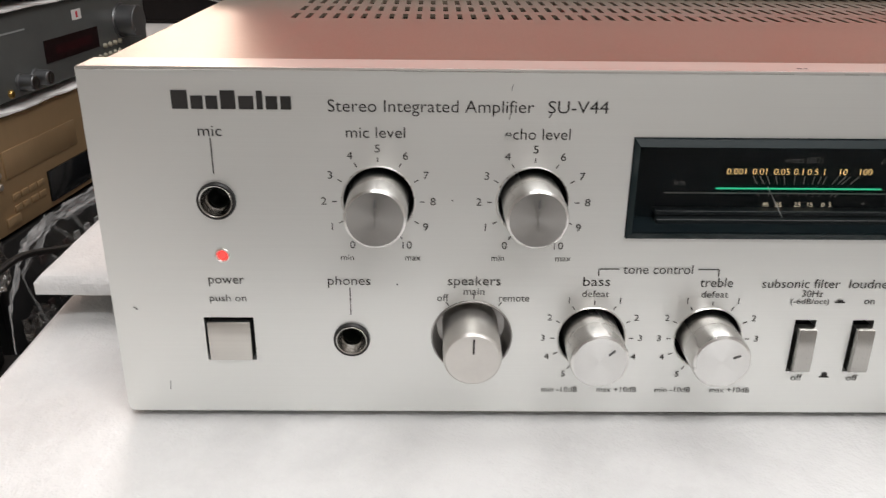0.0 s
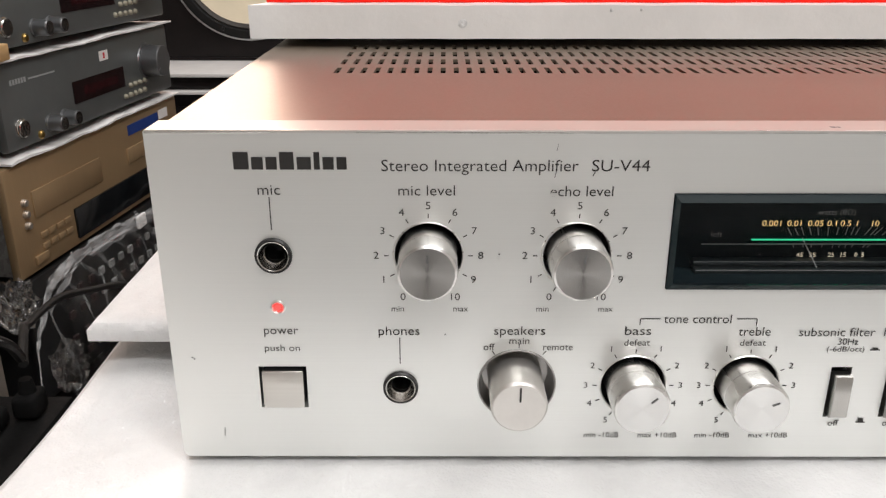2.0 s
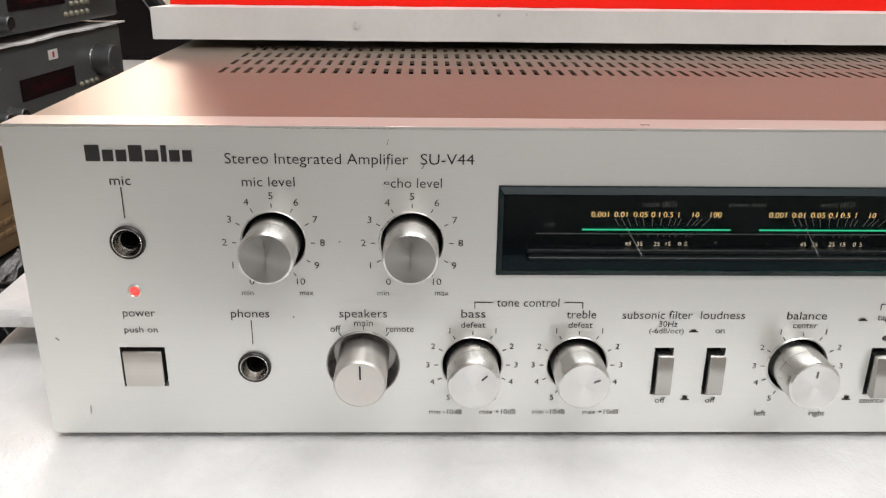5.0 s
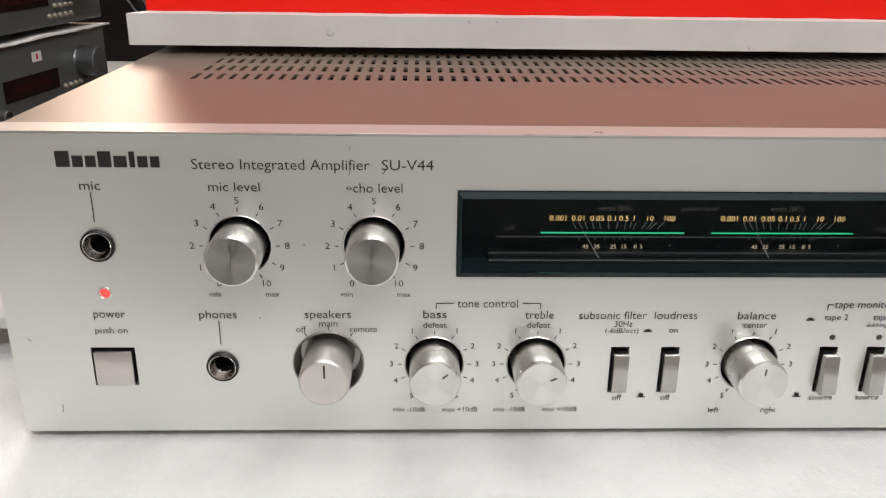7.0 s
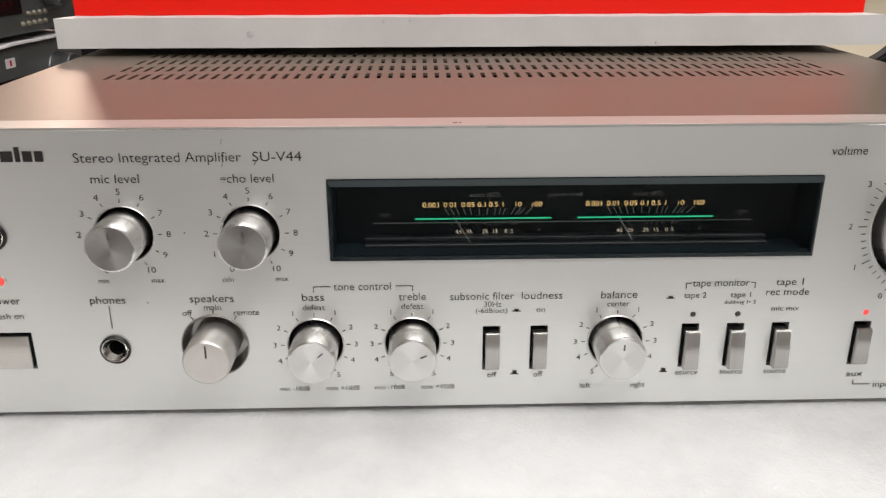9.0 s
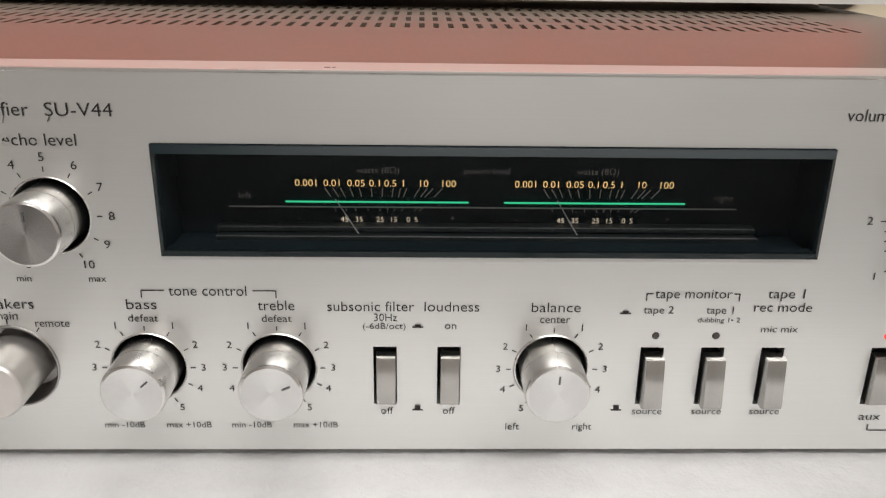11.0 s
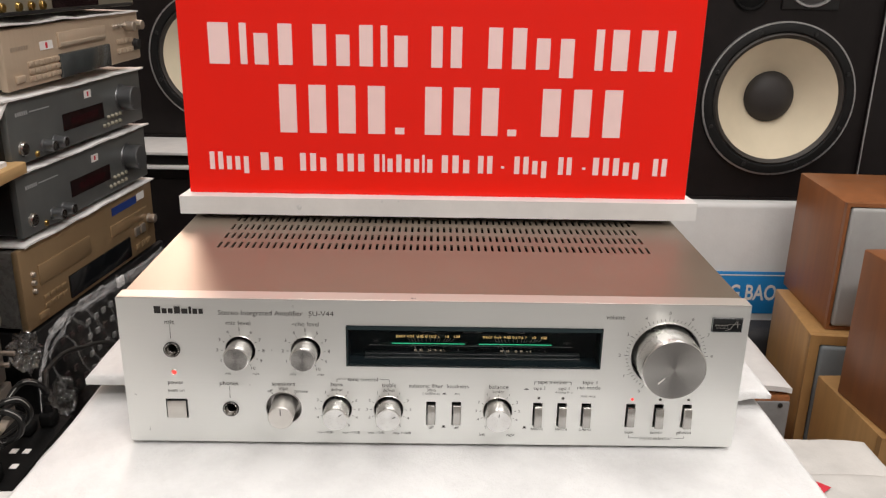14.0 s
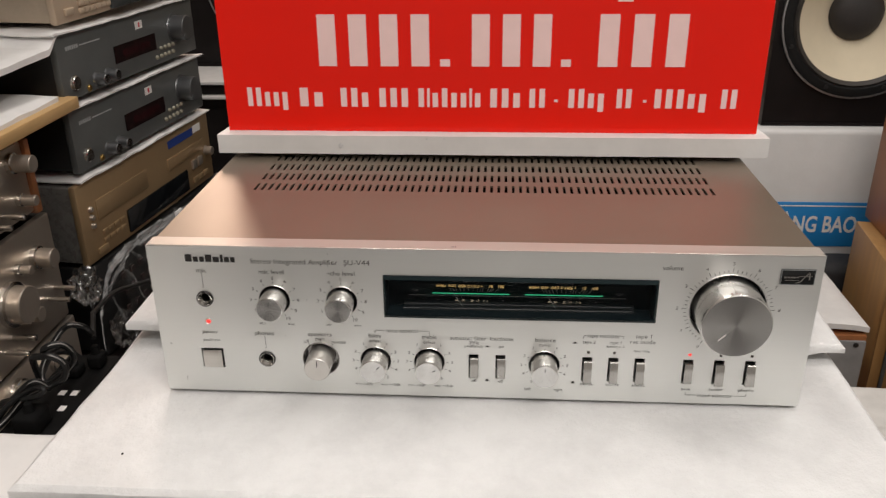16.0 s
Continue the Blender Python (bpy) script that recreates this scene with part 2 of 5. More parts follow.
M_WRAPPED = worn("film_wrapped_case", (0.13, 0.123, 0.114), 0.28, 0, 0.3, 14, 120)
M_GREY = worn("slate_panel", (0.108, 0.115, 0.112), 0.44, 0.3, 0.08, 20, 700)
M_OLIVE = worn("olive_panel", (0.27, 0.25, 0.19), 0.45, 0.2, 0.08, 20, 700)
M_SILVER = brushed("silver_panel", (0.54, 0.475, 0.405), 0.38, (900, 900, 6), 0.85)
M_WINDOW = worn("dark_window", (0.015, 0.008, 0.008), 0.12, 0, 0.2, 30, 300, 0, (1, 1, 1), 0.04)
M_WINDOW_RED = worn("red_tinted_window", (0.030, 0.007, 0.008), 0.15, 0, 0.5, 90, 300, 0, (1, 1, 1), 0.04)
M_KNOB_GREY = worn("grey_knob", (0.17, 0.175, 0.18), 0.32, 0.8, 0.06, 50, 500)
M_BRASS = worn("brass", (0.45, 0.30, 0.10), 0.3, 1.0, 0.1, 60, 300)
M_STICKER = worn("white_sticker", (0.78, 0.76, 0.74), 0.5, 0, 0.03)
M_RED = worn("red_print", (0.60, 0.03, 0.05), 0.5, 0, 0.05)
M_BLUE = worn("blue_sticker", (0.02, 0.05, 0.22), 0.4, 0, 0.1)
M_BANNER = worn("blue_banner", (0.01, 0.22, 0.55), 0.45, 0, 0.06, 14, 200)
M_CABLE = worn("cable_black", (0.008, 0.008, 0.008), 0.42, 0, 0.2, 60, 400)
M_CABLE.node_tree.nodes["Principled BSDF"].inputs["Specular IOR Level"].default_value = 0.3
# lighter grey that stands in for the highlight along the black cables
M_CABLE_SHEEN = worn("cable_sheen", (0.22, 0.21, 0.20), 0.4)
M_CURTAIN = worn("beige_curtain", (0.50, 0.39, 0.27), 0.8, 0, 0.08, 9, 300)
M_WRAP = film("plastic_wrap", 0.10, 0.22)
M_WRAP_EDGE = film("plastic_wrap_edge", 0.12, 0.3, True)
M_BAG = film("film_bag", 0.20, 0.16, False, 0.55, 0.005)
M_FACET = film("stiff_film", 0.25, 0.10, False, 0.75)
M_WRAP_BAND = film("gathered_wrap", 0.21, 0.3, True)
M_STRIP = worn("matt_black_strip", (0.006, 0.006, 0.006), 0.7, 0, 0.2)
M_STRIP.node_tree.nodes["Principled BSDF"].inputs["Specular IOR Level"].default_value = 0.06
M_KEY = worn("grey_key", (0.27, 0.27, 0.265), 0.5, 0, 0.2)
M_KEY_RED = worn("dull_red_key", (0.034, 0.020, 0.020), 0.5, 0, 0.2)
M_WHITE_BAG = worn("white_bag", (0.66, 0.66, 0.65), 0.42, 0, 0.05, 12, 120, 0.0006)



# ---- mesh helpers ----
def part(name, bm, material, parent=None, label="", smooth=True):
    mesh = bpy.data.meshes.new(name)
    bmesh.ops.recalc_face_normals(bm, faces=bm.faces)
    bm.to_mesh(mesh)
    bm.free()
    mesh.materials.append(material)
    if smooth:
        mesh.shade_smooth()
        mesh.set_sharp_from_angle(angle=radians(32))
    ob = new(name, mesh)
    if parent:
        ob.parent = parent
    if label:
        ob["label"] = label
    return ob


def thing(name, label, category, m=None, group="", kind=""):
    ob = new(name)
    ob.empty_display_size = 0.02
    if m is not None:
        ob.matrix_world = m
    return tagged(ob, label, category, group, kind)


def add_box(bm, x0, x1, y0, y1, z0, z1, bevel=0.0, seg=2):
    r = bmesh.ops.create_cube(bm, size=1.0, matrix=Matrix.Translation(((x0 + x1) / 2, (y0 + y1) / 2, (z0 + z1) / 2)) @ Matrix.Diagonal((abs(x1 - x0), abs(y1 - y0), abs(z1 - z0), 1)))
    if bevel:
        edges = {e for v in r["verts"] for e in v.link_edges}
        bmesh.ops.bevel(bm, geom=list(edges), offset=bevel, segments=seg, profile=0.5, affect="EDGES")
    return bm


def box(x0, x1, y0, y1, z0, z1, bevel=0.0, seg=2):
    return add_box(bmesh.new(), x0, x1, y0, y1, z0, z1, bevel, seg)


def add_lathe(bm, profile, cx, cz, seg=48, cy=0.0, axis="Y", wave=0):
    """Turns (radius, along) points round an axis through (cx, cy, cz); the ends close where the radius is 0."""
    rings = []
    for r, a in profile:
        if r == 0:
            ring = [None]
        else:
            ring = [k * 2 * math.pi / seg for k in range(seg)]
        vs = []
        for k in ring:
            u, v = (0, 0) if k is None else (r * math.cos(k), r * math.sin(k))
            p = (cx + u, cy + a, cz + v) if axis == "Y" else ((cx + u, cy + v, cz + a) if axis == "Z" else (cx + a, cy + u, cz + v))
            vs.append(bm.verts.new(p))
        rings.append(vs)
    for a, b in zip(rings, rings[1:]):
        for k in range(seg):
            n = (k + 1) % seg
            if len(a) == 1 and len(b) > 1:
                bm.faces.new((a[0], b[k], b[n]))
            elif len(b) == 1 and len(a) > 1:
                bm.faces.new((a[k], b[0], a[n]))
            elif len(a) > 1:
                bm.faces.new((a[k], b[k], b[n], a[n]))
    return bm


def lathe(profile, cx=0, cz=0, seg=48, cy=0.0, axis="Y"):
    return add_lathe(bmesh.new(), profile, cx, cz, seg, cy, axis)


def tube(points, radius, seg=8, closed_ends=True):
    """A round cable through points, smoothed by a Catmull-Rom curve."""
    pts = [Vector(p) for p in points]
    full = [pts[0]] + pts + [pts[-1]]
    path = []
    for i in range(1, len(full) - 2):
        a, b, c, d = full[i - 1], full[i], full[i + 1], full[i + 2]
        for k in range(8):
            t = k / 8
            path.append(0.5 * (2 * b + (c - a) * t + (2 * a - 5 * b + 4 * c - d) * t * t + (3 * b - a - 3 * c + d) * t ** 3))
    path.append(pts[-1])
    bm = bmesh.new()
    last, normal = None, Vector((0.3, 0.2, 0.93))
    for i, p in enumerate(path):
        way = (path[min(i + 1, len(path) - 1)] - path[max(i - 1, 0)]).normalized()
        normal = (normal - way * normal.dot(way)).normalized()
        side = way.cross(normal)
        ring = [bm.verts.new(p + radius * (math.cos(k * 2 * math.pi / seg) * normal + math.sin(k * 2 * math.pi / seg) * side)) for k in range(seg)]
        if last:
            for k in range(seg):
                bm.faces.new((last[k], last[(k + 1) % seg], ring[(k + 1) % seg], ring[k]))
        else:
            bm.faces.new(ring)
        last = ring
    bm.faces.new(last)
    return bm


def text_bm(bm, body, size, x, z, y=-0.0002, align="CENTER", spread=1.0, squash=1.0, width=0.0, weight=-0.005):
    """Adds lettering, flat, that faces -y, its middle at height z; width: stretched to that length."""
    curve = bpy.data.curves.new("lettering", "FONT")
    curve.body, curve.size, curve.align_x, curve.align_y = body, size, align, "CENTER"
    curve.space_character = spread
    curve.resolution_u = 3
    curve.offset = weight * size
    ob = bpy.data.objects.new("lettering", curve)
    scene.collection.objects.link(ob)
    bpy.context.view_layer.update()
    mesh = bpy.data.meshes.new_from_object(ob.evaluated_get(bpy.context.evaluated_depsgraph_get()))
    if width:
        along = [v.co.x for v in mesh.vertices]
        squash = width / max(1e-6, max(along) - min(along))
    mesh.transform(Matrix.Translation((x, y, z)) @ Matrix.Diagonal((squash, 1, 1, 1)) @ pose(0, 0, 0, 90))
    bm.from_mesh(mesh)
    bpy.data.objects.remove(ob)
    bpy.data.curves.remove(curve)
    bpy.data.meshes.remove(mesh)
    return bm


def flat(bm, x0, x1, z0, z1, y=-0.0002):
    """A thin printed bar that faces -y."""
    add_box(bm, x0, x1, y - 0.00005, y + 0.00005, z0, z1)
    return bm


def stroke(bm, x0, z0, x1, z1, width, y=-0.0002):
    d = Vector((x1 - x0, z1 - z0)).normalized()
    n = Vector((-d.y, d.x)) * width / 2
    vs = [bm.verts.new((px, y, pz)) for px, pz in ((x0 + n.x, z0 + n.y), (x1 + n.x, z1 + n.y), (x1 - n.x, z1 - n.y), (x0 - n.x, z0 - n.y))]
    bm.faces.new(vs)
    return bm


def plate_with_holes(w0, w1, h0, h1, rects, discs, y0, y1, seg=40):
    """An upright plate between y0 (front) and y1, with rectangular and round holes right through it."""
    bm = bmesh.new()
    loops = []

    def loop(points):
        vs = [bm.verts.new((px, y0, pz)) for px, pz in points]
        es = [bm.edges.new((vs[i], vs[(i + 1) % len(vs)])) for i in range(len(vs))]
        loops.append(vs)
        return es

    edges = loop([(w0, h0), (w1, h0), (w1, h1), (w0, h1)])
    for x0, x1, z0, z1 in rects:
        edges += loop([(x0, z0), (x1, z0), (x1, z1), (x0, z1)])
    for cx, cz, r in discs:
        edges += loop([(cx + r * math.cos(2 * math.pi * k / seg), cz + r * math.sin(2 * math.pi * k / seg)) for k in range(seg)])
    bmesh.ops.triangle_fill(bm, use_beauty=True, use_dissolve=False, edges=edges)
    back = {}
    for vs in loops:
        for v in vs:
            back[v] = bm.verts.new((v.co.x, y1, v.co.z))
    for f in list(bm.faces):
        bm.faces.new([back[v] for v in reversed(f.verts)])
    for vs in loops:
        for i in range(len(vs)):
            a, b = vs[i], vs[(i + 1) % len(vs)]
            bm.faces.new((a, b, back[b], back[a]))
    return bm


def wavy_sheet(x0, x1, y0, y1, z, thick, nx=24, ny=24, wave=0.002, droop=0.0, seed=0, rnd=0.004, freq=25):
    """A soft foam sheet with an uneven top and rounded, slightly ragged rim."""
    bm = bmesh.new()
    top, low = [], []
    for j in range(ny + 1):
        rt, rl = [], []
        for i in range(nx + 1):
            u, v = i / nx, j / ny
            px, py = x0 + (x1 - x0) * u, y0 + (y1 - y0) * v
            rim = min(u, 1 - u) * (x1 - x0), min(v, 1 - v) * (y1 - y0)
            edge = min(1, min(rim) / max(rnd, 1e-6))
            n = noise.noise((px * freq, py * freq, seed)) * wave + noise.noise((px * 4 * freq, py * 4 * freq, seed + 7)) * wave * 0.3
            jx = noise.noise((py * 40, seed, 3.1)) * 0.0006 if i in (0, nx) else 0
            jy = noise.noise((px * 40, seed, 9.1)) * 0.0006 if j in (0, ny) else 0
            drop = -droop * max(0, (abs(u - 0.5) * 2) ** 4)
            rt.append(bm.verts.new((px + jx, py + jy, z + n + drop - (1 - math.sqrt(max(0.0, 1 - (1 - edge) ** 2))) * rnd * 0.7)))
            rl.append(bm.verts.new((px + jx, py + jy, z - thick + n * 0.5 + drop)))
        top.append(rt)
        low.append(rl)
    for j in range(ny):
        for i in range(nx):
            bm.faces.new((top[j][i], top[j][i + 1], top[j + 1][i + 1], top[j + 1][i]))
            bm.faces.new((low[j][i], low[j + 1][i], low[j + 1][i + 1], low[j][i + 1]))
    for i in range(nx):
        bm.faces.new((top[0][i], low[0][i], low[0][i + 1], top[0][i + 1]))
        bm.faces.new((top[ny][i], top[ny][i + 1], low[ny][i + 1], low[ny][i]))
    for j in range(ny):
        bm.faces.new((top[j][0], top[j + 1][0], low[j + 1][0], low[j][0]))
        bm.faces.new((top[j][nx], low[j][nx], low[j + 1][nx], top[j + 1][nx]))
    return bm

# ---- the room ----
FLOOR, CEIL = -0.86, 1.74
RX0, RX1, RY0, RY1 = -2.3, 2.4, -2.6, 2.35


def wall(name, bm, material, label, category="wall"):
    return tagged(part(name, bm, material, None, "", False), label, category, "", "structure")


wall("floor", box(RX0, RX1, RY0, RY1, FLOOR - 0.1, FLOOR), M_FLOOR, "plain dark grey shop floor", "floor")
wall("ceiling", box(RX0, RX1, RY0, RY1, CEIL, CEIL + 0.1), M_CEIL, "plain white painted ceiling", "ceiling")
wall("wall_north", box(RX0, RX1, RY1, RY1 + 0.12, FLOOR, CEIL), M_WALL, "beige painted wall behind the loudspeakers")
wall("wall_south", box(RX0, RX1, RY0 - 0.12, RY0, FLOOR, CEIL), M_WALL, "beige painted wall")
wall("wall_west", box(RX0 - 0.12, RX0, RY0 - 0.12, RY1 + 0.12, FLOOR, CEIL), M_WALL, "beige painted wall")
wall("wall_east", box(RX1, RX1 + 0.12, RY0 - 0.12, RY1 + 0.12, FLOOR, CEIL), M_WALL, "beige painted wall")

# ---- table, foam ----
table = thing("display_table", "brown wooden display table under white foam", "table")
part("tabletop", box(-0.045, 0.466, -0.095, 0.50, -0.078, -0.046, 0.002), M_TABLE, table)
for x in (-0.03, 0.41):
    for y in (-0.08, 0.44):
        part("leg", box(x, x + 0.04, y, y + 0.04, FLOOR, -0.0785, 0.002), M_TABLE, table)
foam = tagged(part("foam_slab", wavy_sheet(-0.0555, 0.4775, -0.104, 0.47, 0.0, 0.045, 150, 160, 0.0006, 0, 1, 0.004, 22), M_FOAM), "thick white foam slab lying on the wooden table", "foam slab")
foam.matrix_world = pose(0, 0, -0.0004)
# away from the amplifier's weight the slab swells towards the back
for v in foam.data.vertices:
    s, t = max(0.0, min(1.0, (0.0 - v.co.x) / 0.03)), max(0.0, min(1.0, (v.co.y - 0.015) / 0.05))
    r = max(0.0, min(1.0, (v.co.x + 0.056) / 0.018))
    if v.co.z > -0.02:
        v.co.z += 0.0025 * s * s * (3 - 2 * s) * t * t * (3 - 2 * t) * (0.25 + 0.75 * r * r * (3 - 2 * r))
    v.co.x += 0.6 * min(0.0, v.co.x) * max(0.0, 0.05 - v.co.y)
foam2 = tagged(part("foam_sheet", wavy_sheet(-0.0545, 0.481, 0.060, 0.46, 0.0, 0.0112, 250, 210, 0.0007, 0, 4, 0.0065, 30), M_FOAM), "thinner white foam sheet under the amplifier", "foam sheet")
foam2.matrix_world = pose(0, 0, 0.0116)
# its free side edge is thinner and curls up off the slab
for v in foam2.data.vertices:
    s = max(0.0, min(1.0, (0.012 - v.co.x) / 0.024))
    s = s * s * (3 - 2 * s)
    t = max(0.0, min(1.0, (v.co.x - 0.435) / 0.03))
    v.co.z += s * (0.0102 + 0.0032 * min(1.0, -v.co.z / 0.0112)) + t * (0.0030 + 0.0050 * min(1.0, -v.co.z / 0.0112))

# ---- sign on its foam foot ----
foot = tagged(part("foam_strip", wavy_sheet(-0.0092, 0.4470, 0.1868, 0.245, 0.0, 0.0168, 60, 12, 0.0004, 0, 9, 0.0012, 60), M_FOAM_SHEET), "white foam strip holding the red sign upright", "foam strip")
foot.matrix_world = pose(0, 0, 0.1324)
# it stands on its back edge, the front lifted off the cover
for v in foot.data.vertices:
    v.co.z -= 0.0030 * max(0.0, (v.co.y - 0.1868) / 0.0582)
for x, z, r in ((0.1680, -0.0032, 0.0012), (0.1825, -0.0028, 0.0009), (0.3180, -0.0150, 0.0016)):
    part("dent", lathe([(r, 0.0), (r * 0.8, -0.0005), (0, -0.0008)], x, z, 10, 0.1872), M_FOAM, foot)
part("dent", lathe([(0.0034, 0.0), (0.0028, -0.0008), (0, -0.0012)], 0.0950, -0.0095, 14, 0.1876), M_FOAM, foot)
sign = thing("shop_sign", "glossy red acrylic shop sign with rows of white lettering", "sign")
part("board", box(-0.0030, 0.4393, 0.200, 0.205, 0.1316, 0.3067, 0.0006), M_SIGN, sign, "red acrylic board", smooth=False)


def word_bars(name, words, z0, z1):
    """White bars for private lettering, one a character; words: (start, end, heights): T tall, x low, g hanging, i slim, - a dash."""
    for x0, x1, shape in words:
        wide = {"i": 0.5, "M": 1.45, ".": 0.55}
        unit = (x1 - x0) / sum(wide.get(c, 1.0) for c in shape)
        x, tall = x0, z1 - z0
        for c in shape:
            w = unit * wide.get(c, 1.0)
            low, high = {"x": (0, 0.76), "g": (-0.2, 0.76), "-": (0.3, 0.44), ".": (0, 0.14)}.get(c, (0, 1))
            bm = flat(bmesh.new(), x + w * 0.17, x + w * 0.75, z0 + tall * low, z0 + tall * high, 0.1997)
            part(name, bm, M_SIGN_PRINT, sign, smooth=False)
            x += w


word_bars("title_bar", ((0.0170, 0.0973, "MixT"), (0.1062, 0.1944, "TxTix"), (0.2067, 0.2396, "TT"), (0.2543, 0.3357, "TTxg"), (0.3465, 0.4185, "iTTi")), 0.2445, 0.2785)
word_bars("number_bar", ((0.0750, 0.1905, "TTTT."), (0.2005, 0.2880, "TTT."), (0.3015, 0.3820, "TTT")), 0.1868, 0.2282)
word_bars("line_bar", ((0.0150, 0.0521, "TTxxg"), (0.0588, 0.0830, "Tx"), (0.0938, 0.1206, "TTx"), (0.1263, 0.1541, "TTT"), (0.1592, 0.2138, "TixTxxix"), (0.2185, 0.2468, "TTx"), (0.2509, 0.2669, "TT"), (0.2716, 0.2767, "-"), (0.2829, 0.3148, "TTxg"), (0.3220, 0.3370, "TT"), (0.3437, 0.3488, "-"), (0.3524, 0.3972, "TTTxg"), (0.4060, 0.4214, "TT")), 0.1530, 0.1688)


# ---- loudspeakers behind ----
def big_speaker(m, label, h=0.597, d=0.20, extra=0.0, cz=0.214):
    s = thing("loudspeaker", label, "loudspeaker", m, "pair of large black loudspeakers")
    part("cabinet", box(-extra, 0.362, 0.081, d, 0, h, 0.003), M_CABINET, s, "black cabinet")
    part("baffle", plate_with_holes(-extra, 0.362, 0, h, [], [(0.168, cz, 0.1352)], 0.0, 0.0805, 96), M_CABINET, s, smooth=False)
    part("front_edge", plate_with_holes(-extra, 0.362, 0, h, [(0.006 - extra, 0.356, 0.006, h - 0.006)], [], -0.004, -0.0005), M_CABINET, s, smooth=False)
    cx = 0.168
    w = part("woofer", lathe([(0.155, -0.001), (0.155, -0.007), (0.150, -0.010), (0.138, -0.010), (0.133, -0.006)], cx, cz, 96), M_RUBBER, s, "twelve-inch woofer with cream cone")
    part("trim_ring", lathe([(0.1575, -0.001), (0.1575, -0.008), (0.1545, -0.0085), (0.1535, -0.007)], cx, cz, 96), M_ALU, w)
    part("surround", lathe([(0.136, -0.006), (0.131, -0.011), (0.126, -0.008), (0.1235, -0.004)], cx, cz, 96), M_SURROUND, w)
    cone = [(0.1245, -0.005)]
    for k in range(1, 22):
        r = 0.1245 - k * 0.0037
        cone.append((r, -0.006 + 0.058 * (k / 21) ** 0.9 + (0.0005 if k % 2 else 0)))
    part("cone", lathe(cone, cx, cz, 96), M_CONE, w, "cream paper cone")
    part("dust_cap", lathe([(0.053, 0.047), (0.049, 0.038), (0.038, 0.030), (0.022, 0.025), (0, 0.023)], cx, cz, 64), M_DUST, w)
    for k in range(8):
        a = radians(22.5 + 45 * k)
        part("bolt", lathe([(0.0045, -0.0095), (0.0042, -0.0125), (0, -0.013)], cx + 0.1445 * math.cos(a), cz + 0.1445 * math.sin(a), 12), M_DARK, w)
    if h < 0.55:
        return s
    mid = part("midrange_plate", box(0.148, 0.262, -0.006, 0.001, 0.394, 0.510, 0.002), M_DARK, s, "square midrange unit")
    part("midrange_ring", lathe([(0.054, -0.006), (0.053, -0.011), (0.049, -0.011), (0.047, -0.006)], 0.205, 0.452, 64), M_ALU, mid)
    part("midrange_cone", lathe([(0.047, -0.007), (0.022, 0.002 - 0.008), (0.020, -0.010), (0, -0.013)], 0.205, 0.452, 48), M_DUST, mid)
    part("port", lathe([(0.036, -0.0045), (0.033, -0.0052), (0.030, -0.003), (0.0295, -0.0008), (0, -0.0007)], 0.085, 0.425, 40), M_STRIP, s, "round bass port")
    part("tweeter", lathe([(0.030, -0.001), (0.030, -0.006), (0.020, -0.004), (0.012, -0.010), (0, -0.013)], 0.085, 0.520, 40), M_DUST, s)
    return s


big_speaker(pose(0.7565, 1.200, -0.136), "large black loudspeaker with cream woofer on white wrapped carton")
big_speaker(pose(-0.487, 1.555, -0.0930), "large black loudspeaker with cream woofer on stacked shelves", 0.46, 0.20, 0.12, 0.1990)

# dark tall loudspeaker beside, with a pale edge strip
s = thing("tall_cabinet", "dark tall cabinet with a pale edge strip and chrome knob", "cabinet", pose(1.115, 1.19, FLOOR))
part("body", box(0.0, 0.45, 0, 0.35, 0.0, 1.5, 0.004), M_CABINET, s)
part("edge_strip", box(-0.0045, -0.001, -0.004, 0.0, 0.0, 1.5, 0.0008), M_ALU, s)
part("knob", lathe([(0.0, -0.045), (0.016, -0.043), (0.018, -0.030), (0.012, -0.012), (0.012, -0.0005), (0, -0.0005)], 0.075, 0.84, 24), M_CHROME, s)

# white wrapped carton under the speaker, with a blue printed band
c = thing("wrapped_carton", "white plastic-wrapped carton with a blue printed band", "carton")
part("carton_body", box(0.60, 1.10, 1.172, 1.52, FLOOR, -0.1365, 0.012, 3), M_WHITE_BAG, c)
part("blue_band", box(0.75, 1.06, 1.1690, 1.1712, -0.388, -0.290, 0.0004), M_BANNER, c, "blue printed band")
part("band_line", box(0.75, 1.06, 1.1683, 1.1689, -0.299, -0.2965), M_STICKER, c, smooth=False)
part("lettering", text_bm(bmesh.new(), "KH\u00d4NG BAO", 0.050, 0.8690, -0.340, 1.1682, "CENTER", 1.0, 0.86, 0.205, 0.022), M_STICKER, c, smooth=False)
tagged(part("black_cushion", box(0.80, 1.02, 1.08, 1.165, FLOOR, -0.395, 0.02, 3), worn("black_mesh", (0.02, 0.02, 0.022), 0.7, 0, 0.3, 30, 900, 0.001)), "black mesh bag beside the carton", "bag")

# shelves below the other loudspeaker
sh = thing("equipment_stand", "dark equipment stand with white foam-covered shelves", "stand")
for top in (-0.0935, -0.1270):
    part("shelf_board", box(-0.70, 0.05, 1.395, 1.80, top - 0.0330, top - 0.0075, 0.001), M_CABINET, sh)
    part("shelf_cover", box(-0.70, 0.05, 1.378, 1.80, top - 0.0070, top, 0.001), M_FOAM_SHEET, sh)
part("stand_body", box(-0.70, 0.05, 1.40, 1.80, FLOOR, -0.1605, 0.002), M_CABINET, sh)


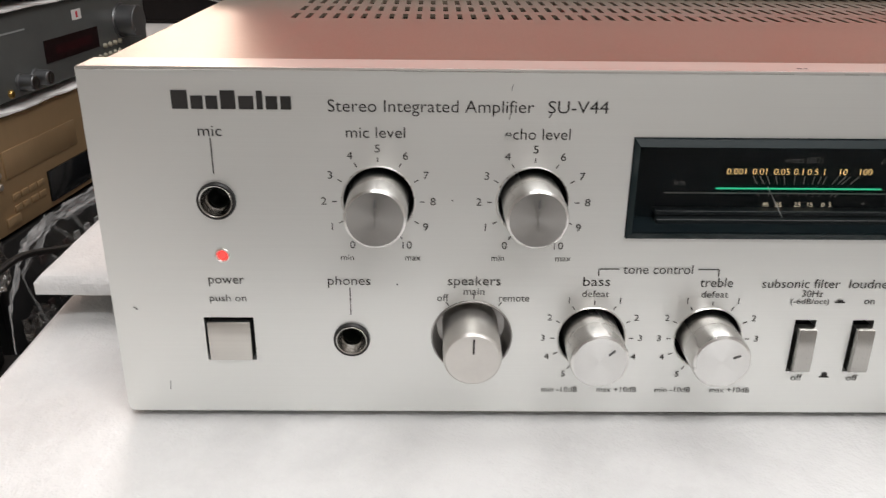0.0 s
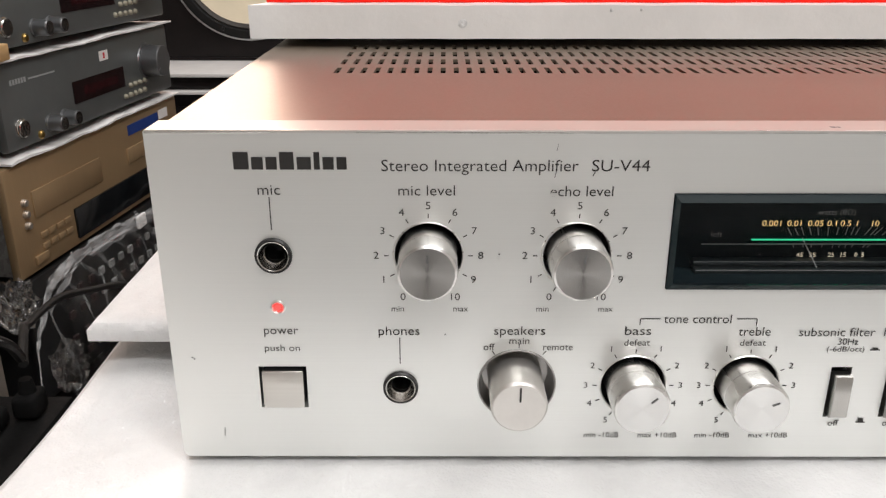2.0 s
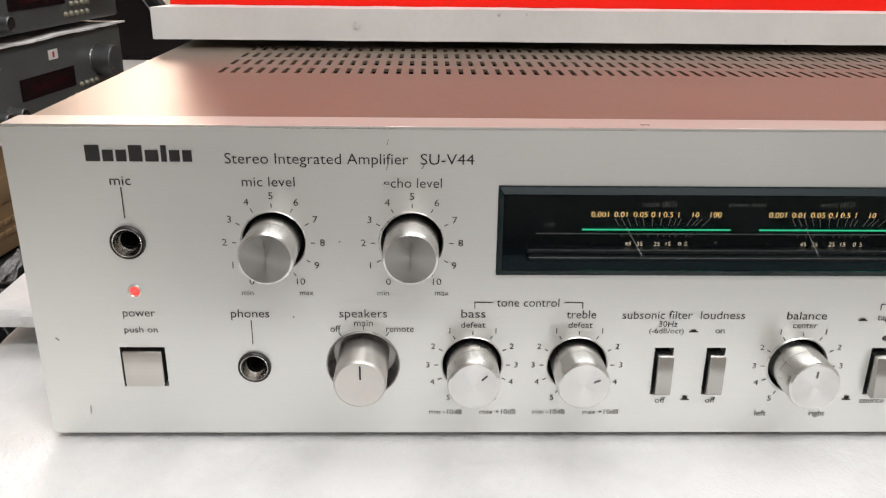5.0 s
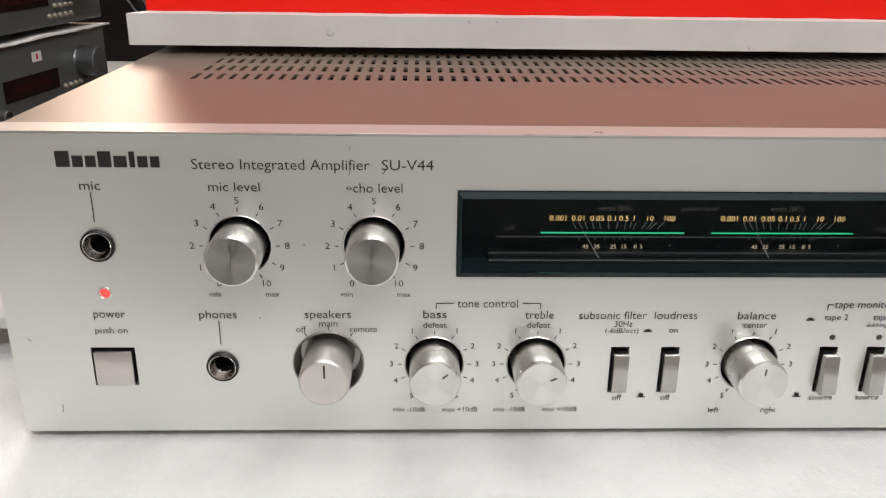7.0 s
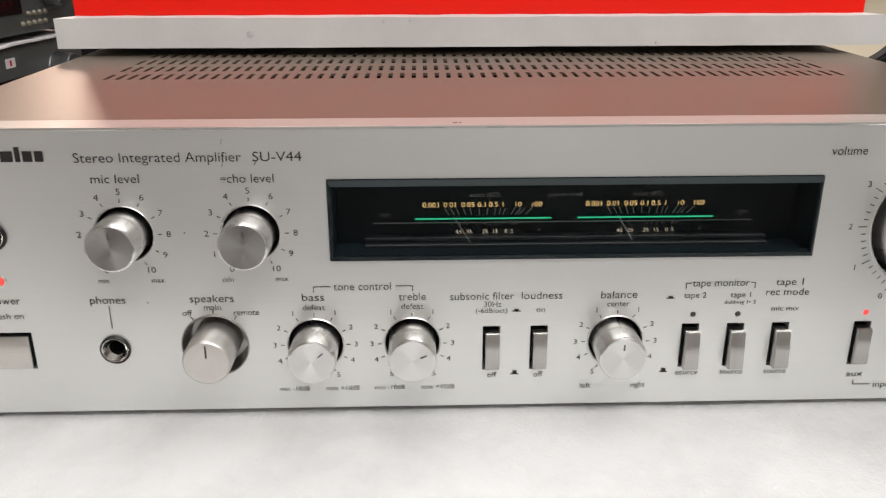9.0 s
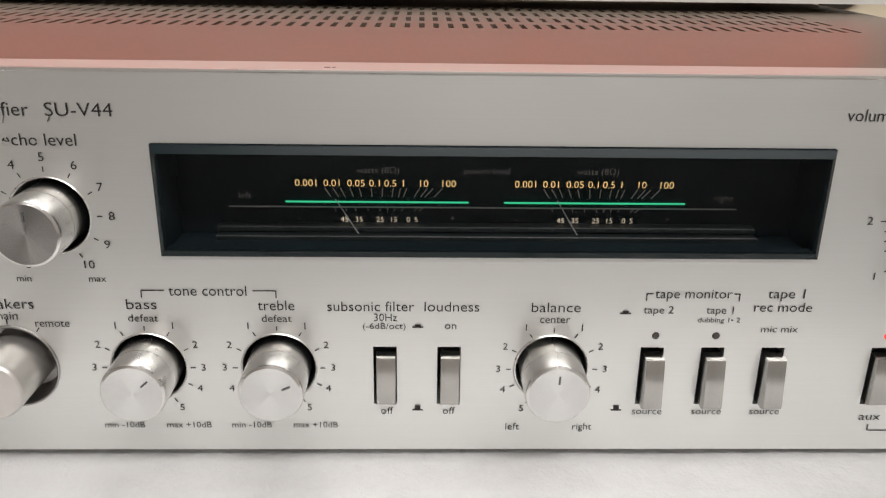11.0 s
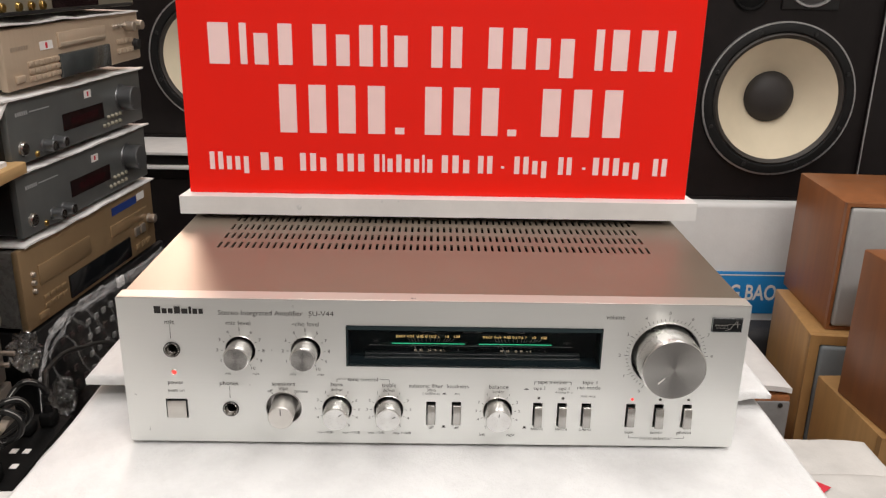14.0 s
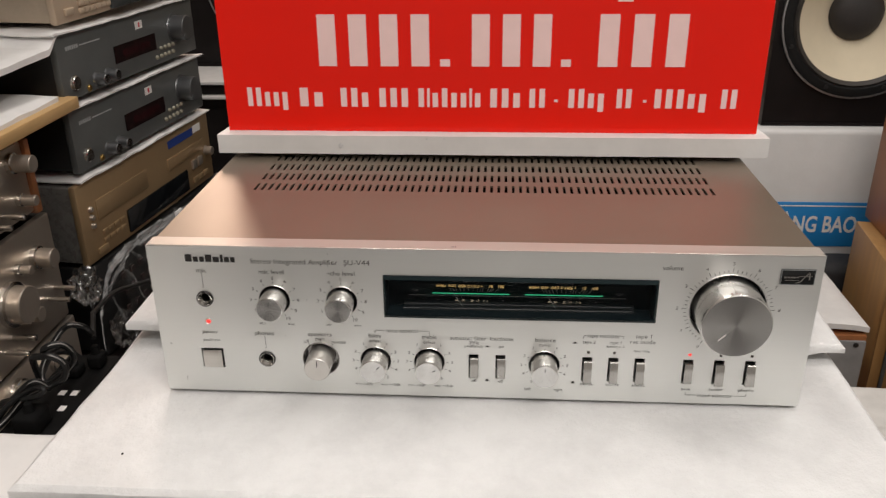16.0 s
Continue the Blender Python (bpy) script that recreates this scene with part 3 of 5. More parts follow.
# ---- wooden bookshelf loudspeakers ----
def shelf_speaker(label, m, w, d, h, veneer, cloth, frame_w=0.012, inset=True):
    """Front looks along -y, origin at the front lower near corner."""
    s = thing("bookshelf_speaker", label, "loudspeaker", m, "wooden bookshelf loudspeakers")
    part("cabinet", box(0, w, 0.012, d, 0, h, 0.003), veneer, s, "wood veneer cabinet")
    part("front_frame", plate_with_holes(0, w, 0, h, [(frame_w, w - frame_w, frame_w, h - frame_w)], [], 0.0, 0.0115), veneer, s, smooth=False)
    g = part("grille", box(frame_w + 0.002, w - frame_w - 0.002, -0.006, 0.010, frame_w + 0.002, h - frame_w - 0.002, 0.006, 3), cloth, s, "cloth grille")
    return s


shelf_speaker("cherry wood bookshelf loudspeaker with pale grey grille", pose(0.9280, 0.850, -0.2820, 0, 0, -3.5), 0.20, 0.228, 0.2360, M_CHERRY, M_GRILLE, 0.006)
shelf_speaker("maple bookshelf loudspeaker with blue-grey grille", pose(0.8920, 0.825, -0.540, 0, 0, -6.5), 0.20, 0.2300, 0.2570, M_MAPLE, M_GRILLE_DARK, 0.017)
shelf_speaker("cherry wood bookshelf loudspeaker standing on another", pose(0.9205, 0.525, -0.3405, 0, 0, 5.5), 0.20, 0.20, 0.2545, M_CHERRY, M_GRILLE, 0.006)
shelf_speaker("low maple loudspeaker with dark grille and chrome badge", pose(0.9030, 0.5775, -0.640, 0, 0, 2), 0.24, 0.2080, 0.2990, M_MAPLE, M_GRILLE_DARK, 0.024)
low = thing("floor_plinth", "low dark plinth under the wooden loudspeakers", "plinth")
part("plinth_top", box(0.70, 1.30, 0.30, 1.10, -0.6600, -0.6405, 0.002), M_TABLE, low)
part("plinth_body", box(0.72, 1.28, 0.32, 1.08, FLOOR, -0.6605, 0.002), M_TABLE, low)
up = tagged(part("support_block", box(0.910, 1.070, 0.84, 1.02, -0.6400, -0.5405, 0.002), M_TABLE), "dark block under a wooden loudspeaker", "block")

cs = thing("small_speaker", "small cherry loudspeaker with grey front under white foam", "loudspeaker", pose(0.653, 0.745, -0.640))
part("cabinet", box(0, 0.182, 0.0, 0.22, 0, 0.278, 0.003), M_CHERRY, cs)
part("front_panel", box(0.002, 0.180, -0.006, -0.0005, 0.004, 0.270, 0.002), worn("grey_baffle", (0.20, 0.20, 0.20), 0.45), cs, "grey front panel")
part("grille_peg", lathe([(0.0042, -0.006), (0.0042, -0.008), (0, -0.009)], 0.163, 0.264, 16), M_BLACK, cs)
fs = tagged(part("foam_sheet", wavy_sheet(-0.095, 0.085, -0.11, 0.12, 0, 0.012, 20, 20, 0.003, 0.006, 12, 0.004, 12), M_FOAM_SHEET), "white foam sheet on the small loudspeaker", "foam sheet")
fs.matrix_world = pose(0.752, 0.858, -0.3405)

# foam pile on a box at the table's right
pile = thing("foam_pile", "pile of white foam sheets on a low box", "foam pile")
for k, (z, dx) in enumerate(((-0.150, -0.060), (-0.1600, 0.022), (-0.1765, 0.016))):
    part("foam_layer", wavy_sheet(0.556, 0.695 + 0.006 * k, -0.16, 0.264 + dx, z, (0.0098, 0.0160, 0.0155)[k], 44, 120, 0.0016, 0.004, 20 + k, 0.014, 18), M_FOAM_OLD, pile)
part("support_box", box(0.565, 0.700, -0.15, 0.25, FLOOR, -0.1965, 0.003), M_WHITE_BAG, pile)
tri = bmesh.new()
vs = [tri.verts.new(p) for p in ((0.5945, 0.179, -0.1478), (0.6055, 0.169, -0.1478), (0.5930, 0.159, -0.1478))]
f = tri.faces.new(vs)
ex = bmesh.ops.extrude_face_region(tri, geom=[f])
bmesh.ops.translate(tri, vec=(0, 0, 0.0006), verts=[v for v in ex["geom"] if isinstance(v, bmesh.types.BMVert)])
part("red_triangle", tri, M_RED, pile, "small red printed triangle", smooth=False)


# ---- stack of hi-fi units ----
def hifi(name, label, m, w, d, h, panel, case, cat="hi-fi unit", x0=0.0):
    u = thing(name, label, cat, m, "stack of used hi-fi units")
    part("case", box(x0 + 0.004, w - 0.004, 0.012, d, 0.006, h - 0.003, 0.003), case, u)
    part("panel", box(x0, w, 0.0, 0.0115, 0.004, h, 0.003), panel, u, "front panel")
    for x in (x0 + 0.04, w - 0.07):
        part("foot", lathe([(0, 0), (0.014, 0), (0.015, 0.0055), (0, 0.0055)], x + 0.015, 0, 20, 0.05, "Z"), M_BLACK, u)
    return u


def fknob(u, x, z, r, out, mat, name="knob"):
    k = part(name, lathe([(r * 1.15, 0.0), (r * 1.1, -0.002), (r, -0.0025), (r, -out + 0.001), (r - 0.001, -out), (0, -out)], x, z, 32), mat, u)
    return k


def fbox(u, name, x0, x1, z0, z1, out, mat, bev=0.0008):
    return part(name, box(x0, x1, -out, 0.0005, z0, z1, bev), mat, u)


def fprint(u, name, x0, x1, z0, z1, mat, out=0.0004):
    return part(name, box(x0, x1, -out, 0.0002, z0, z1), mat, u, smooth=False)


ANGLE = 83.1
BASE = Vector((-0.3645, 0.600))
U = Vector((math.cos(radians(ANGLE)), math.sin(radians(ANGLE))))
N = Vector((math.sin(radians(ANGLE)), -math.cos(radians(ANGLE))))


def stack_pose(along, z, out=0.0):
    p = BASE + U * along + N * out
    return pose(p.x, p.y, z, 0, 0, ANGLE)


def slate_amp(z, along, h):
    u = hifi("slate_amplifier", "dark slate amplifier with large volume knob and price sticker", stack_pose(along, z), 0.398, 0.30, h, M_GREY, M_BLACK, "amplifier")
    k = fknob(u, 0.325, h * 0.57, 0.0205, 0.026, M_KNOB_GREY, "volume_knob")
    part("pointer", stroke(bmesh.new(), 0.313, h * 0.57 - 0.008, 0.308, h * 0.57 - 0.0115, 0.0012, -0.0262), M_LINE, k, smooth=False)
    fprint(u, "display_window", 0.135, 0.258, 0.030, 0.0555, M_WINDOW, 0.0012)
    fprint(u, "window_glow", 0.158, 0.240, 0.037, 0.047, M_WINDOW_RED, 0.0014)
    fprint(u, "sticker", 0.204, 0.225, 0.0695, 0.0815, M_STICKER, 0.0006)
    fprint(u, "sticker_mark", 0.2125, 0.2165, 0.0720, 0.0790, M_RED, 0.0010)
    for k in range(9):
        fknob(u, 0.256 + 0.0135 * (k % 5) + (0.016 if k > 4 else 0), 0.0165 + 0.0120 * (k > 4), 0.0030, 0.004, M_OLIVE, "button")
    fknob(u, 0.027, 0.0255, 0.0095, 0.005, M_CHROME, "power_button")
    for x in (0.080, 0.110):
        k = fknob(u, x, 0.0200, 0.0085, 0.018, M_KNOB_GREY, "tone_knob")
        part("knob_face", lathe([(0.0070, -0.0181), (0, -0.0182)], x, 0.0200, 24), M_CHROME, k)
    fknob(u, 0.059, 0.0115, 0.0042, 0.003, M_BRASS, "headphone_jack")
    bm = bmesh.new()
    for k in range(6):
        flat(bm, 0.020 + k * 0.0050, 0.020 + k * 0.0050 + 0.0038, h - 0.0235, h - 0.0180, -0.0004)
    flat(bm, 0.053, 0.104, h - 0.022, h - 0.0202, -0.0004)
    part("lettering_bars", bm, M_LINE, u, smooth=False)
    return u


def gap_sheet(z, seed, along=0.203, w=0.414, out=0.0):
    sheet = tagged(part("foam_sheet", wavy_sheet(-w / 2, w / 2, -0.006, 0.30, 0, 0.0035, 60, 14, 0.0045, 0, seed, 0.002, 14), M_FOAM_SHEET), "thin wavy white foam sheet between stacked units", "foam sheet")
    p = BASE + U * along + N * out
    sheet.matrix_world = pose(p.x, p.y, z, 0, 0, ANGLE)
    return sheet


# top deck, olive
u = hifi("cassette_deck", "olive-grey cassette deck with gold jacks and dark window", stack_pose(-0.02, 0.2465), 0.430, 0.30, 0.125, M_OLIVE, M_OLIVE, "tape deck")
for x in (0.050, 0.088, 0.118, 0.146):
    fknob(u, x, 0.016, 0.006, 0.005, M_BRASS, "jack")
for x in (0.040, 0.072, 0.104, 0.134, 0.160):
    fknob(u, x, 0.058, 0.012, 0.018, M_CHROME, "level_knob")
fprint(u, "display_window", 0.173, 0.305, 0.0105, 0.085, M_WINDOW, 0.0015)
fbox(u, "lower_lip", 0.01, 0.420, 0.005, 0.010, 0.003, M_BLACK)
for k in range(3):
    fbox(u, "button", 0.350 + k * 0.022, 0.368 + k * 0.022, 0.028, 0.040, 0.004, M_KNOB_GREY)
fbox(u, "button_strip", 0.350, 0.414, 0.05, 0.062, 0.004, M_KNOB_GREY)
gap_sheet(0.2430, 31)

# champagne player
u = hifi("disc_recorder", "champagne disc recorder with dark display and price sticker", stack_pose(-0.005, 0.1475) @ pose(0, 0, 0, 0, -1.1, 0), 0.425, 0.30, 0.086, M_GOLD, M_GOLD_SIDE, "disc player", 0.026)
fbox(u, "tray", 0.160, 0.300, 0.050, 0.072, 0.0035, M_GOLD)
fbox(u, "tray_lip", 0.163, 0.297, 0.051, 0.057, 0.0050, M_GOLD_SIDE)
part("display_window", box(0.156, 0.306, -0.0060, 0.0005, 0.006, 0.041, 0.002), worn("smoke_window", (0.045, 0.05, 0.05), 0.15), u)
fprint(u, "sticker", 0.113, 0.146, 0.051, 0.063, M_STICKER, 0.0006)
fprint(u, "sticker_mark", 0.127, 0.132, 0.053, 0.061, M_RED, 0.0010)
bm = bmesh.new()
for k in range(7):
    flat(bm, 0.042 + k * 0.0062, 0.0468 + k * 0.0062, 0.056, 0.062, -0.0004)
part("lettering_bars", bm, M_GOLD_SIDE, u, smooth=False)
for j in range(3):
    for k in range(6):
        fbox(u, "button", 0.078 + k * 0.0135, 0.0895 + k * 0.0135, 0.012 + j * 0.010, 0.0190 + j * 0.010, 0.003, M_GOLD)
fbox(u, "power_button", 0.044, 0.064, 0.014, 0.023, 0.004, M_GOLD)
for x in (0.378, 0.410):
    fknob(u, x, 0.063, 0.008, 0.016, M_SILVER)
for x in (0.335, 0.350, 0.365):
    fknob(u, x, 0.066, 0.0035, 0.006, M_SILVER, "button")
fknob(u, 0.405, 0.030, 0.009, 0.008, M_BLACK, "socket")
for j in range(2):
    for k in range(4):
        fbox(u, "button", 0.340 + k * 0.014, 0.352 + k * 0.014, 0.020 + j * 0.016, 0.028 + j * 0.016, 0.003, M_GOLD)
gap_sheet(0.1448, 33)
slate_amp(0.0475, 0.006, 0.094)
flap = tagged(part("foam_sheet", wavy_sheet(-0.14, 0.03, -0.004, 0.24, 0, 0.010, 40, 20, 0.002, 0, 39, 0.003, 14), M_FOAM_SHEET), "white foam sheet drooping off the slate amplifier", "foam sheet")
for v in flap.data.vertices:
    s = max(0.0, min(1.0, (0.012 - v.co.x) / 0.03))
    v.co.z -= 0.016 * s * s * (3 - 2 * s) + 0.05 * max(0.0, -v.co.x - 0.02) - (0.0066 * (1 - s) if v.co.z < -0.005 else 0)
flap.matrix_world = stack_pose(0.0, 0.1449)
gap_sheet(0.0437, 35)
slate_amp(-0.0560, 0.005, 0.0945)
gap_sheet(-0.0592, 37)

# champagne double player wrapped in film
u = hifi("disc_player", "champagne disc player wrapped in clear plastic film", stack_pose(-0.014, -0.1920), 0.423, 0.30, 0.1270, M_GOLD_WARM, M_WRAPPED, "disc player")
fbox(u, "tray", 0.041, 0.188, 0.063, 0.093, 0.002, M_GOLD_WARM)
fbox(u, "tray", 0.258, 0.392, 0.066, 0.086, 0.002, M_GOLD_WARM)
part("display_window", box(0.1155, 0.319, -0.003, 0.0005, 0.012, 0.049, 0.001), M_GLOSS, u)
fprint(u, "blue_sticker", 0.268, 0.358, 0.1015, 0.1150, M_BLUE, 0.0008)
fprint(u, "sticker", 0.361, 0.389, 0.1035, 0.1165, M_STICKER, 0.0008)
for k in range(3):
    fknob(u, 0.0255, 0.0595 + k * 0.0128, 0.0040, 0.005, M_SILVER, "button")
for k in range(4):
    for j in range(2):
        fbox(u, "button", 0.046 + k * 0.016, 0.059 + k * 0.016, 0.024 + j * 0.013, 0.031 + j * 0.013, 0.0018, M_GOLD_WARM)
fbox(u, "power_button", 0.028, 0.052, 0.012, 0.022, 0.003, M_GOLD_WARM)
for x in (0.340, 0.362):
    fbox(u, "button", x, x + 0.016, 0.042, 0.058, 0.004, M_SILVER)
fknob(u, 0.400, 0.060, 0.008, 0.014, M_SILVER)
for k in range(3):
    fbox(u, "button", 0.340 + k * 0.020, 0.356 + k * 0.020, 0.016, 0.026, 0.003, M_GOLD_WARM)

# black mixer below, under crumpled film
u = hifi("mixing_desk", "black mixing unit covered in crumpled clear film", stack_pose(-0.010, -0.345), 0.45, 0.30, 0.1520, M_BLACK, M_BLACK, "mixer")
for row in (0.0250, 0.0515, 0.0825, 0.1085):
    for k in range(-3, 8):
        lit = k >= 0 and (k + int(row * 1000)) % 7
        fprint(u, "key", 0.1435 + k * 0.0254, 0.1535 + k * 0.0254, row - 0.0045, row + 0.0045, M_KEY if lit else M_KEY_RED, 0.003)
fprint(u, "sticker", 0.2540, 0.2750, 0.1270, 0.1440, M_STICKER, 0.004)
fprint(u, "red_window", 0.298, 0.352, 0.116, 0.140, M_KEY_RED, 0.0035)
st = thing("stack_table", "dark low table carrying the stacked hi-fi", "table")
part("tabletop", box(-0.95, -0.12, 0.20, 1.10, -0.372, -0.3455, 0.002), M_CABINET, st)
for x in (-0.93, -0.18):
    for y in (0.22, 1.04):
        part("leg", box(x, x + 0.04, y, y + 0.04, FLOOR, -0.3725), M_CABINET, st)


def crumple(name, parent, cx, cy, cz, sx, sy, sz, seed, mat=M_WRAP, amount=0.75):
    """Crumpled film: a bag shape creased by folded noise."""
    bm = bmesh.new()
    bmesh.ops.create_icosphere(bm, subdivisions=3, radius=1.0)
    for v in bm.verts:
        p = v.co.copy()
        f = 1 - amount * abs(noise.noise(Vector((p.x * 1.6, p.y * 1.2, p.z * 0.9)) + Vector((seed, 0, 0)))) - amount * 0.45 * abs(noise.noise(Vector((p.x * 4, p.y * 3.2, p.z * 1.6)) + Vector((0, seed, 0))))
        v.co = Vector((cx + p.x * sx * f, cy + p.y * sy * f, cz + p.z * sz * f))
    return part(name, bm, mat, parent, smooth=False)


def film_strip(name, parent, path, width, seed, mat=M_WRAP_EDGE, n=60):
    """A gathered ribbon of film along a path of points."""
    pts = [Vector(p) for p in path]
    bm, last = bmesh.new(), None
    for k in range(n + 1):
        t = k / n * (len(pts) - 1)
        i = min(int(t), len(pts) - 2)
        c = pts[i].lerp(pts[i + 1], t - i)
        row = []
        for j in range(7):
            s = j / 6 - 0.5
            q = c + Vector((0, 0, s * width * (1 + 0.5 * noise.noise((t * 3, seed, 0)))))
            q += Vector((1, -0.3, 0)) * 0.004 * noise.noise((t * 2.2, s * 5, seed)) + Vector((0, 0, 1)) * 0.0025 * noise.noise((t * 4, 3 + s * 2, seed))
            row.append(bm.verts.new(q))
        if last:
            for j in range(6):
                bm.faces.new((last[j], row[j], row[j + 1], last[j + 1]))
        last = row
    return part(name, bm, mat, parent)


wrap = thing("plastic_film", "crumpled clear plastic film wrapped round the disc player", "plastic film")
film_strip("film_fold", wrap, [(-0.300, 0.985, -0.196), (-0.307, 0.908, -0.200), (-0.319, 0.811, -0.193), (-0.325, 0.762, -0.189), (-0.333, 0.698, -0.187), (-0.339, 0.646, -0.188), (-0.345, 0.600, -0.196)], 0.015, 2.0, M_WRAP_BAND)
film_strip("film_fold", wrap, [(-0.304, 0.950, -0.204), (-0.314, 0.850, -0.205), (-0.323, 0.770, -0.198), (-0.334, 0.690, -0.196)], 0.008, 5.0)
film_strip("film_rope", wrap, [(-0.338, 0.650, -0.183), (-0.342, 0.611, -0.195), (-0.345, 0.589, -0.208), (-0.346, 0.574, -0.228), (-0.348, 0.558, -0.252), (-0.346, 0.548, -0.300)], 0.012, 9.0, M_WRAP_BAND)
film_strip("film_rope", wrap, [(-0.330, 0.640, -0.188), (-0.336, 0.605, -0.205), (-0.340, 0.580, -0.222), (-0.334, 0.590, -0.262), (-0.330, 0.605, -0.305)], 0.009, 17.0)
for k in range(7):
    bend = 0.010 * math.sin(k * 2.3)
    film_strip("film_fold", wrap, [(-0.336, 0.615 + 0.045 * k, -0.196), (-0.322, 0.628 + 0.047 * k + bend, -0.222), (-0.312, 0.622 + 0.050 * k - bend, -0.250 - 0.006 * (k % 3)), (-0.300, 0.640 + 0.050 * k, -0.288 - 0.012 * (k % 2))], 0.005 + 0.003 * (k % 3), 20.0 + k)
film_strip("film_side", wrap, [(-0.366, 0.585, -0.125), (-0.42, 0.585, -0.125), (-0.55, 0.60, -0.125)], 0.115, 4.0, M_WRAP)


def film_drape(name, parent, a0, a1, z0, z1, out, lean, amount, seed, mat, nx=90, nz=40):
    """Loose film hanging in folds before the stack, its lower rim standing away from it."""
    bm, grid = bmesh.new(), []
    for j in range(nz + 1):
        v = j / nz
        row = []
        for i in range(nx + 1):
            u = i / nx
            n = abs(noise.noise((u * 5 + v * 2.2, v * 1.6, seed))) * 1.6 - 0.3 + 0.45 * abs(noise.noise((u * 13 - v * 4, v * 3.5, seed + 4)))
            low = z0 + 0.02 * noise.noise((u * 5, seed, 2))
            p = BASE + U * (a0 + u * (a1 - a0)) + N * (out + amount * n * (1.1 - v) + lean * (1 - v))
            row.append(bm.verts.new((p.x, p.y, low + v * (z1 - low))))
        grid.append(row)
    for a, b in zip(grid, grid[1:]):
        for i in range(nx):
            bm.faces.new((a[i], a[i + 1], b[i + 1], b[i]))
    return part(name, bm, mat, parent)


film_drape("film_drape", wrap, 0.000, 0.42, -0.338, -0.192, 0.016, 0.060, 0.034, 21.0, M_BAG)
film_drape("film_drape", wrap, -0.010, 0.30, -0.325, -0.196, 0.020, 0.085, 0.040, 27.0, M_BAG)
crumple("film_bag", wrap, -0.358, 0.556, -0.206, 0.024, 0.032, 0.040, 5.0, M_FACET, 1.1)
crumple("film_bag", wrap, -0.366, 0.552, -0.200, 0.020, 0.028, 0.034, 8.0, M_FACET, 1.1)
knot = thing("film_knot", "knot of crumpled clear film on the low table", "plastic film")
crumple("knot", knot, -0.344, 0.612, -0.3060, 0.026, 0.030, 0.0400, 5.0, M_FACET, 0.8)
crumple("knot", knot, -0.346, 0.614, -0.3080, 0.021, 0.025, 0.0340, 11.0, M_FACET, 1.1)

# ---- shelf with older receivers ----
sh = thing("plank_shelf", "pine plank shelf with raw edges", "shelf", pose(0, 0, 0))
part("plank", box(-0.86, -0.348, 0.05, 0.612, 0.0440, 0.0600, 0.0015), M_PINE, sh, "pine plank")
part("upright", box(-0.86, -0.84, 0.06, 0.59, -0.345, 0.0435), M_CABINET, sh)
part("upright", box(-0.80, -0.74, 0.56, 0.595, -0.345, 0.0435), M_CABINET, sh)
pf = tagged(part("foam_sheet", wavy_sheet(-0.20, 0.20, -0.20, 0.20, 0, 0.011, 24, 24, 0.003, 0.003, 41, 0.006, 14), M_FOAM_SHEET), "white foam sheet on the pine plank", "foam sheet")
pf.matrix_world = pose(-0.560, 0.382, 0.0725)


def receiver(z, h, end, label, knobs, levers, wooden=False):
    """Older silver unit; its face ends at y = end; knobs: (y, z, radius, length); levers: (y, z)."""
    u = hifi("silver_receiver", label, pose(-0.372, end - 0.44, z, 0, 0, 90), 0.44, 0.32, h, M_SILVER, M_CABINET, "receiver")
    at = end - 0.44
    if wooden:
        part("side_cheek", box(0.4405, 0.452, -0.004, 0.32, 0.0, h, 0.001), M_CHERRY, u, "reddish wooden side cheek")
    for y, kz, r, out in knobs:
        k = fknob(u, y - at, kz - z, r, out, M_SILVER)
        part("knob_skirt", lathe([(r * 1.25, 0.0), (r * 1.2, -0.006), (r * 1.02, -0.007)], y - at, kz - z, 32), M_CHROME, k)
    for y, kz in levers:
        part("lever", lathe([(0.0028, 0.0), (0.0028, -0.012), (0.0038, -0.014), (0.0036, -0.030), (0, -0.031)], y - at, kz - z, 14), M_CHROME, u)
    return u


receiver(-0.066, 0.098, 0.492, "silver receiver with wooden cheeks under the plank", [(0.462, 0.012, 0.011, 0.030), (0.462, -0.036, 0.007, 0.024), (0.400, 0.012, 0.009, 0.022), (0.330, 0.010, 0.014, 0.024)], [(0.420, -0.042), (0.390, -0.044)], True)
receiver(-0.232, 0.158, 0.520, "larger silver receiver with knobs and lever switches", [(0.470, -0.119, 0.013, 0.026), (0.425, -0.115, 0.006, 0.020), (0.398, -0.150, 0.024, 0.024), (0.425, -0.178, 0.010, 0.020)], [(0.497, -0.176), (0.478, -0.184), (0.386, -0.190), (0.365, -0.200)])
receiver(-0.345, 0.110, 0.530, "silver receiver at the bottom of the shelf", [(0.37, -0.262, 0.016, 0.030), (0.46, -0.270, 0.012, 0.026)], [])
bx = thing("black_unit", "black unit with gold jacks on the plank", "hi-fi unit", pose(-0.385, 0.06, 0.0745, 0, 0, 90))
part("case", box(0, 0.43, 0, 0.25, 0.004, 0.13, 0.004), M_BLACK, bx)
for x in (0.30, 0.345, 0.385):
    fknob(bx, x, 0.022, 0.007, 0.005, M_BRASS, "jack")
for x in (0.1, 0.3):
    part("foot", lathe([(0, 0), (0.012, 0), (0.012, 0.0042), (0, 0.0042)], x, 0, 16, 0.05, "Z"), M_RUBBER, bx)

